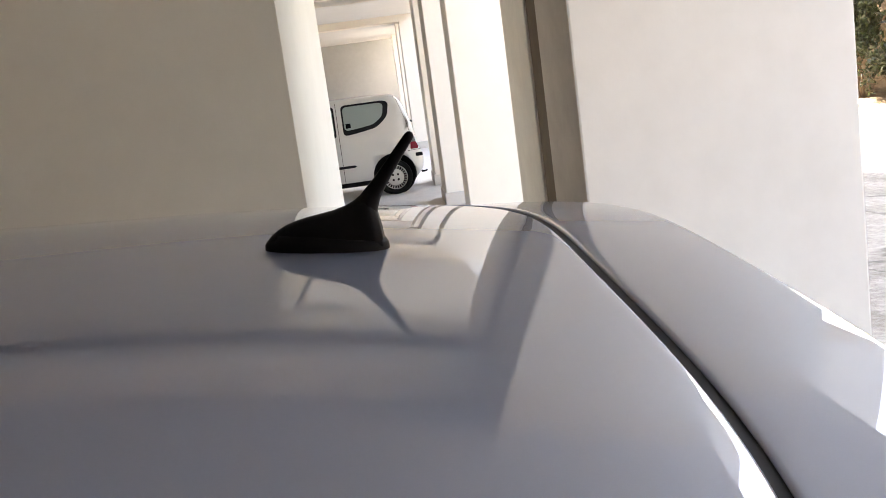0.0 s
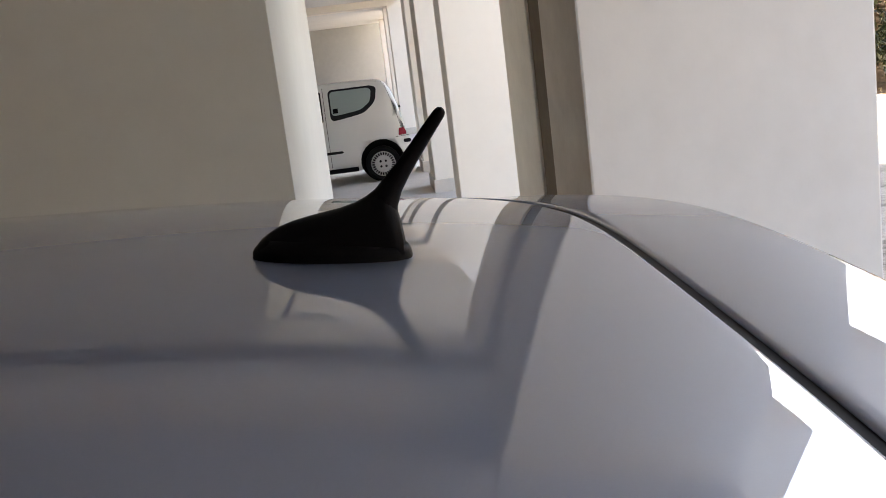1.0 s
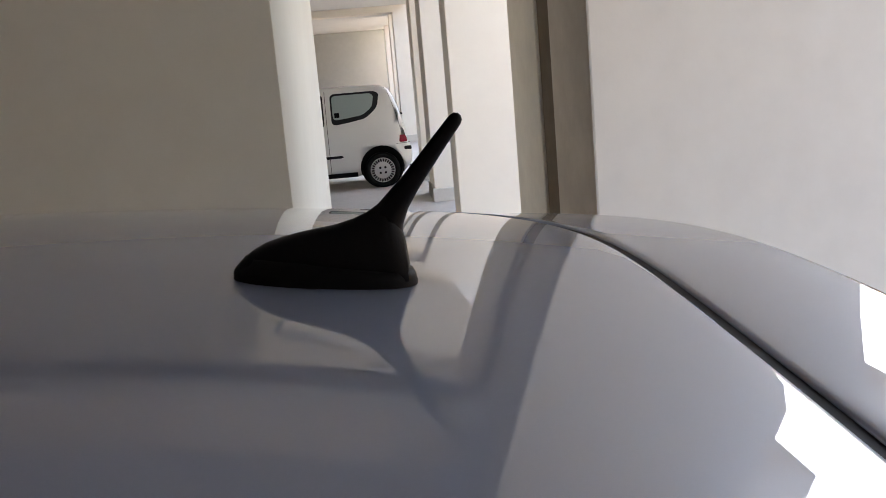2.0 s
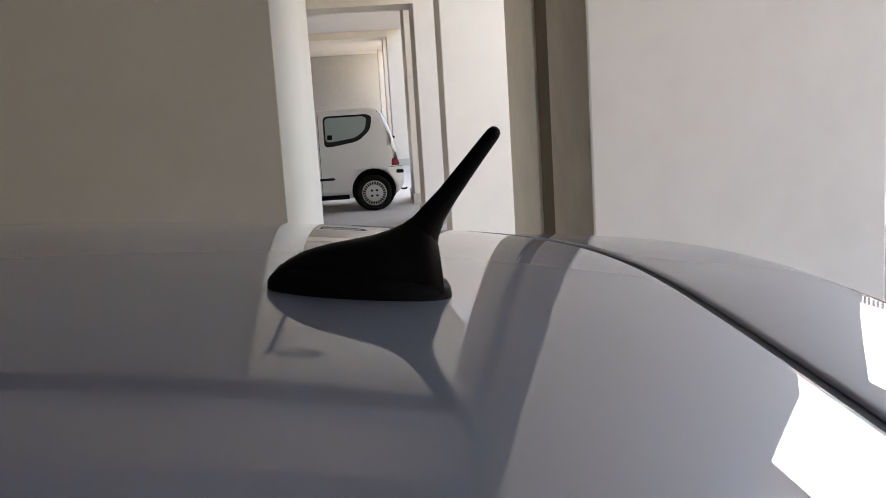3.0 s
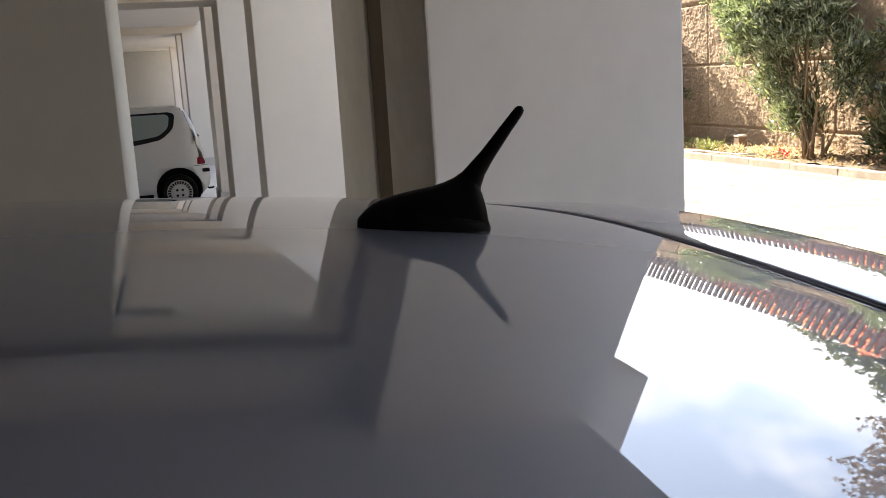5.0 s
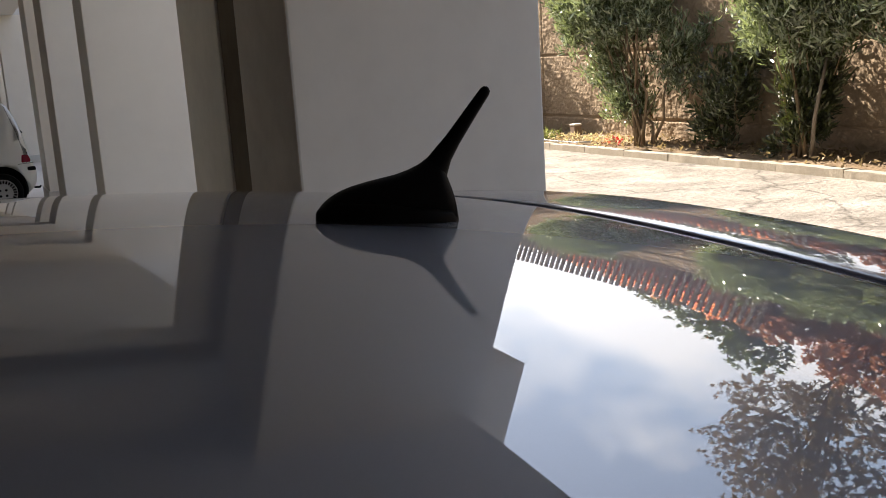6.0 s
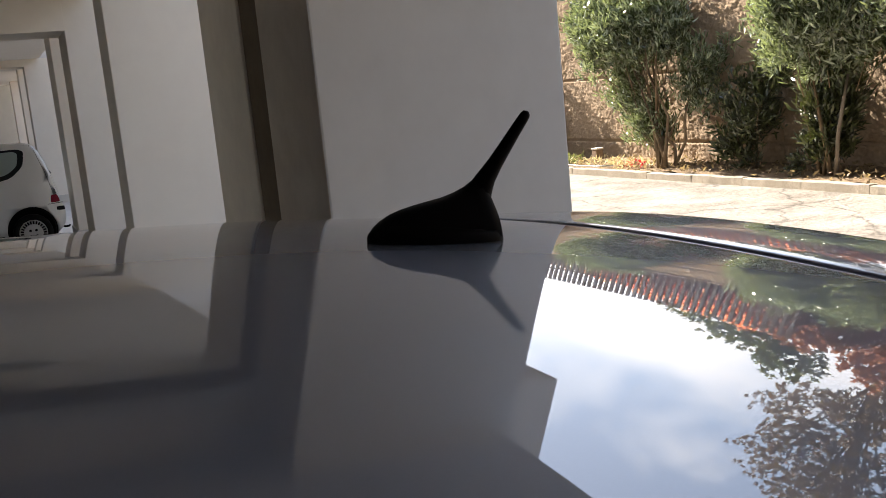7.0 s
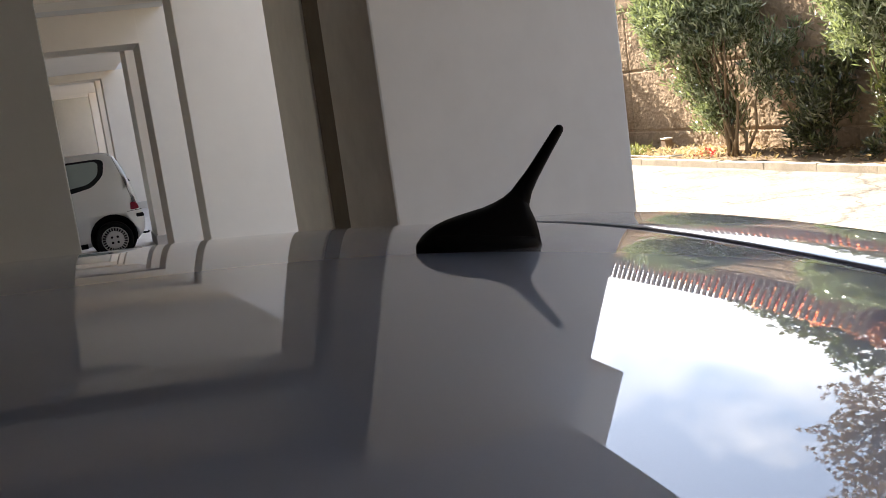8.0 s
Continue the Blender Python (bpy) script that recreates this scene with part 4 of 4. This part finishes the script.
def shrub(name, label, at, blobs, tips, per, length, width, mat, seed, stems, stem_r=0.022, droop=0.0, spread=1.0, keep=None):
    rng = np.random.default_rng(seed)
    e = empty(name, at)
    tagged(e, label, "shrub" if "tree" not in name else "tree")
    T = crown_tips(blobs, tips // 12, rng, (0, 0, 0))
    T = np.repeat(T, 12, axis=0)
    T[:, 0:3] += rng.normal(size=(len(T), 3)) * 0.095 + T[:, 3:6] * rng.normal(size=(len(T), 1)) * 0.11
    T[:, 3:6] += rng.normal(size=(len(T), 3)) * 0.35 + np.array([-0.15, 0.1, 0.25])
    if keep is not None:
        T = T[keep(T)]
    for k in range(stems):
        tip = T[rng.integers(len(T)), 0:3] * rng.uniform(0.75, 0.95)
        b0 = np.array([rng.uniform(-0.10, 0.10), rng.uniform(-0.16, 0.16), -0.04])
        mid = b0 * 0.7 + tip * np.array([0.20, 0.20, 0.42]) + rng.normal(size=3) * np.array([0.06, 0.07, 0.03])
        mid2 = b0 * 0.2 + tip * np.array([0.58, 0.58, 0.76]) + rng.normal(size=3) * 0.05
        r = stem_r * rng.uniform(0.6, 1.25)
        part("stem", tube([b0.tolist(), (b0 * 0.75 + mid * 0.25 + np.array([0, 0, 0.05])).tolist(), mid.tolist(), mid2.tolist(), tip.tolist()], [r * 1.25, r, r * 0.75, r * 0.5, r * 0.2], 7), M_BARK, e, "", True)
    bm = bmesh.new()
    for k in range(stems * 5):
        t = T[rng.integers(len(T)), 0:3]
        a = t * rng.uniform(0.45, 0.7) + rng.normal(size=3) * 0.06
        tube([a.tolist(), (0.5 * (a + t) + rng.normal(size=3) * 0.04).tolist(), t.tolist()], [0.008, 0.006, 0.003], 5, bm)
    tagged(part("brushwood", bm, M_BARK, e, "thin brown twigs", True), kind="stuff")
    leaf_cloud("crown", T, per, length, width, mat, rng, 0.9, 0.80 * spread, e, "", droop)
    return e


OLE = "tall green oleander shrub with bare lower stems"
shrub("oleander", OLE, (8.92, 11.15, 0.12),
      [(-0.20, 0.66, 2.15, 0.75, 0.90, 0.55), (-0.05, 1.15, 2.25, 0.55, 0.55, 0.40), (-0.15, 0.18, 2.10, 0.70, 0.54, 0.45), (0.0, 0.75, 2.60, 0.50, 0.75, 0.30),
       (0.05, 0.95, 1.15, 0.26, 0.34, 0.36), (0.05, 0.42, 0.72, 0.24, 0.30, 0.50), (0.25, -0.55, 1.30, 0.25, 0.35, 0.40)],
      5000, 13, 0.135, 0.024, M_LEAF, 3, 10, 0.026)
# this oleander's shade is put into its darker leaf colour
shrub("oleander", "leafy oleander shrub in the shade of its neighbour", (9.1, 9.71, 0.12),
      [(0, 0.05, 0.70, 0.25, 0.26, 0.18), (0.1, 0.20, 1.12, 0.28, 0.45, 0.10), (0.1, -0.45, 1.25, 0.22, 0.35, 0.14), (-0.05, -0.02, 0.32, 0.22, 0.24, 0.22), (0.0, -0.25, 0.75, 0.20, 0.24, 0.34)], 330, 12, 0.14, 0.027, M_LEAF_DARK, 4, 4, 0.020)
third = shrub("oleander", "dense tall oleander shrub with glossy leaves and a pale trunk", (8.95, 8.1, 0.12),
      [(-0.30, -0.40, 2.0, 0.92, 0.64, 0.50), (-0.25, -0.42, 2.35, 0.80, 0.50, 0.42), (-0.30, -0.65, 2.1, 0.92, 0.78, 0.55), (-0.1, -0.4, 2.6, 0.60, 0.80, 0.28), (-0.15, -0.10, 1.50, 0.55, 0.52, 0.34), (0.10, 0.75, 1.60, 0.26, 0.36, 0.28)],
      5200, 13, 0.142, 0.025, M_LEAF, 5, 8, 0.024)
# low foliage takes the dark leaf colour to paint in the crown's shade
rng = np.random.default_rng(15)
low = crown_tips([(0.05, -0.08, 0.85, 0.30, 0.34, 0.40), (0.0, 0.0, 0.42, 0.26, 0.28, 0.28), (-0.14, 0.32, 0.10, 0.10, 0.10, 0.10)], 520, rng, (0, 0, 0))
leaf_cloud("lower_leaves", low, 12, 0.15, 0.026, M_LEAF_DARK, rng, 1.0, 0.65, third, "low leaves on the shrub, coloured dark for shade")
part("trunk", tube([(-0.05, -0.16, -0.05), (-0.10, -0.24, 0.20), (-0.20, -0.36, 0.50), (-0.24, -0.46, 0.78), (-0.10, -0.44, 1.20)], [0.030, 0.027, 0.024, 0.022, 0.016], 10), M_BARK_PALE, third, "pale grey leaning trunk", True)
shrub("oleander", "tall oleander shrub with sparse lower branches", (9.0, 5.9, 0.12),
      [(-0.2, 0.2, 2.1, 0.85, 1.0, 0.8), (-0.1, -0.4, 1.6, 0.7, 0.9, 0.6)], 2200, 12, 0.14, 0.025, M_LEAF, 6, 8)
shrub("shrub", "dark leafy shrub with a few red flowers", (9.0, 17.1, 0.12),
      [(-0.15, 0.5, 2.1, 0.65, 1.1, 0.8), (-0.15, 0.0, 1.35, 0.5, 0.7, 0.55), (0, -0.6, 0.55, 0.25, 0.35, 0.2), (0.1, 1.3, 1.3, 0.5, 0.8, 0.7), (0, -1.5, 0.85, 0.3, 0.5, 0.45)], 2600, 12, 0.11, 0.035, M_LEAF_DARK, 7, 7)
shrub("shrub", "dark leafy shrub against the wall", (9.05, 20.5, 0.12),
      [(-0.1, 0.2, 1.8, 0.6, 1.6, 1.1), (-0.1, -0.8, 0.9, 0.5, 0.9, 0.7)], 2000, 12, 0.12, 0.035, M_LEAF_DARK, 8, 6)

# trees above and behind the wall
BACK_BED = 2.9
bank = mesh_ob("bank", box(WALLX + 0.34, 40, -12, 40, -0.1, BACK_BED, 0.02), M_SOIL)
tagged(bank, "raised earth bank behind the retaining wall", "bank", kind="structure")


def tree(label, at, height, blobs, tips, per, length, width, mat, seed, r=0.11, limbs=7):
    rng = np.random.default_rng(seed)
    e = empty("tree", at)
    tagged(e, label, "tree")
    part("trunk", tube([(0, 0, -0.1), (0.05, 0.03, height * 0.35), (-0.04, 0.08, height * 0.7), (0, 0, height)], [r * 1.3, r, r * 0.75, r * 0.4], 10), M_BARK, e, "", True)
    T = crown_tips(blobs, tips, rng, (0, 0, height * 0.6))
    for k in range(limbs):
        t = T[rng.integers(len(T)), 0:3]
        s = np.array([0, 0, height * rng.uniform(0.45, 0.9)])
        part("limb", tube([s.tolist(), (s * 0.6 + t * 0.4 + np.array([0, 0, 0.15])).tolist(), t.tolist()], [r * 0.5, r * 0.3, r * 0.08], 7), M_BARK, e, "", True)
    bm = bmesh.new()
    for k in range(limbs * 8):
        t = T[rng.integers(len(T)), 0:3]
        a = t * 0.75 + np.array([0, 0, height * 0.18])
        tube([a.tolist(), (0.5 * (a + t) + rng.normal(size=3) * 0.08).tolist(), t.tolist()], [0.018, 0.011, 0.004], 5, bm)
    tagged(part("brushwood", bm, M_BARK, e, "", True), kind="stuff")
    leaf_cloud("crown", T, per, length, width, mat, rng, 0.6, 1.0, e)
    return e


tree("leafy green tree leaning over the fence", (11.2, 10.6, BACK_BED), 2.0,
     [(-0.2, -0.3, 1.80, 0.6, 1.2, 0.55), (-0.3, 1.2, 1.45, 0.5, 0.8, 0.4), (-0.1, -1.1, 2.25, 0.5, 0.7, 0.55), (-0.3, 0.2, 1.2, 0.5, 1.2, 0.4)], 620, 12, 0.10, 0.05, M_LEAF_TREE, 21)
tree("tall tree with reddish brown leaves", (11.9, 8.3, BACK_BED), 4.6,
     [(0, 0.9, 3.7, 1.0, 1.2, 0.8), (-0.2, -0.9, 3.0, 1.0, 1.3, 1.0), (0, 0.9, 5.0, 1.0, 1.2, 0.9), (0, -0.8, 4.9, 1.1, 1.4, 1.0), (0, 0, 6.1, 0.9, 1.2, 0.7)], 3200, 14, 0.060, 0.032, M_LEAF_RED, 22, 0.085, 14)
rng = np.random.default_rng(31)
for k, (y, h, r) in enumerate(((20.6, 0.52, 0.8), (19.4, 0.55, 0.8), (18.2, 0.52, 0.8), (17.0, 0.56, 0.8), (15.8, 0.60, 0.8), (14.6, 0.70, 0.8), (13.4, 0.85, 0.8), (12.2, 1.10, 0.8), (11.0, 1.2, 0.8), (9.8, 1.3, 0.85), (8.7, 1.35, 0.85), (7.5, 1.75, 0.9), (6.2, 1.9, 0.95), (4.9, 1.9, 1.0))):
    e = empty("climber", (10.18 if y > 8 else 10.5, y, BACK_BED))
    tagged(e, "dense climber with orange red blossom behind the fence", "shrub", "climbers behind the fence")
    T = crown_tips([(0, 0, h * 0.55, 0.3, r, h * 0.62)], 620, rng, (0, 0, 0))
    part("stem", tube([(0, 0, -0.1), (0.03, 0.05, h * 0.5), (0, 0.1, h)], [0.04, 0.03, 0.01], 7), M_BARK, e, "", True)
    leaf_cloud("blossom", T, 11, 0.09, 0.065, M_PALE if y > 13.8 else M_PETAL if y > 9.2 else M_HEDGE, rng, 0.3, 1.0, e)

# weeds, fallen leaves and petals in the bed
rng = np.random.default_rng(41)
for (wx, wy, n) in ((8.80, 13.75, 34), (8.85, 13.5, 16), (8.8, 14.6, 8)):
    e = empty("weed", (wx, wy, 0.10))
    tagged(e, "tuft of bright green weeds on the dry earth", "weed", "weeds")
    T = np.concatenate([rng.normal(size=(n, 3)) * np.array([0.10, 0.16, 0.03]) + np.array([0, 0, 0.05]), np.tile([0, 0, 1.0], (n, 1))], axis=1)
    leaf_cloud("leaves", T, 5, 0.12, 0.022, M_GRASS, rng, 1.4, 0.7, e)
n = 900
T = np.concatenate([np.stack([rng.uniform(8.50, 9.55, n), rng.uniform(5.5, 15.5, n), rng.uniform(0.13, 0.18, n)], axis=1), np.tile([0, 0, 0.1], (n, 1))], axis=1)
lit = leaf_cloud("leaf_litter", T, 1, 0.09, 0.03, M_LITTER, rng, 0.1, 1.0)
tagged(lit, "dry fallen leaves on the planting strip", "leaves", kind="stuff")
n = 420
T = np.concatenate([np.stack([rng.normal(8.85, 0.16, n), rng.uniform(11.5, 13.3, n), rng.uniform(0.13, 0.19, n)], axis=1), np.tile([0, 0, 0.1], (n, 1))], axis=1)
pale = leaf_cloud("dry_grass", T, 1, 0.10, 0.022, M_STRAW, rng, 0.1, 1.0)
tagged(pale, "pale straw coloured dry grass on the planting strip", "grass", kind="stuff")
n = 34
T = np.concatenate([np.stack([rng.normal(8.80, 0.07, n), rng.normal(11.75, 0.16, n), rng.uniform(0.14, 0.20, n)], axis=1), np.tile([0, 0, 0.1], (n, 1))], axis=1)
pet = leaf_cloud("fallen_petals", T, 1, 0.07, 0.05, M_FALLEN, rng, 0.1, 1.0)
tagged(pet, "fallen red petals on the planting strip", "petals", kind="stuff")
n = 14
T = np.concatenate([np.stack([rng.normal(8.75, 0.12, n), rng.normal(16.6, 0.25, n), rng.uniform(1.0, 1.5, n)], axis=1), np.tile([0, 0, 0.1], (n, 1))], axis=1)
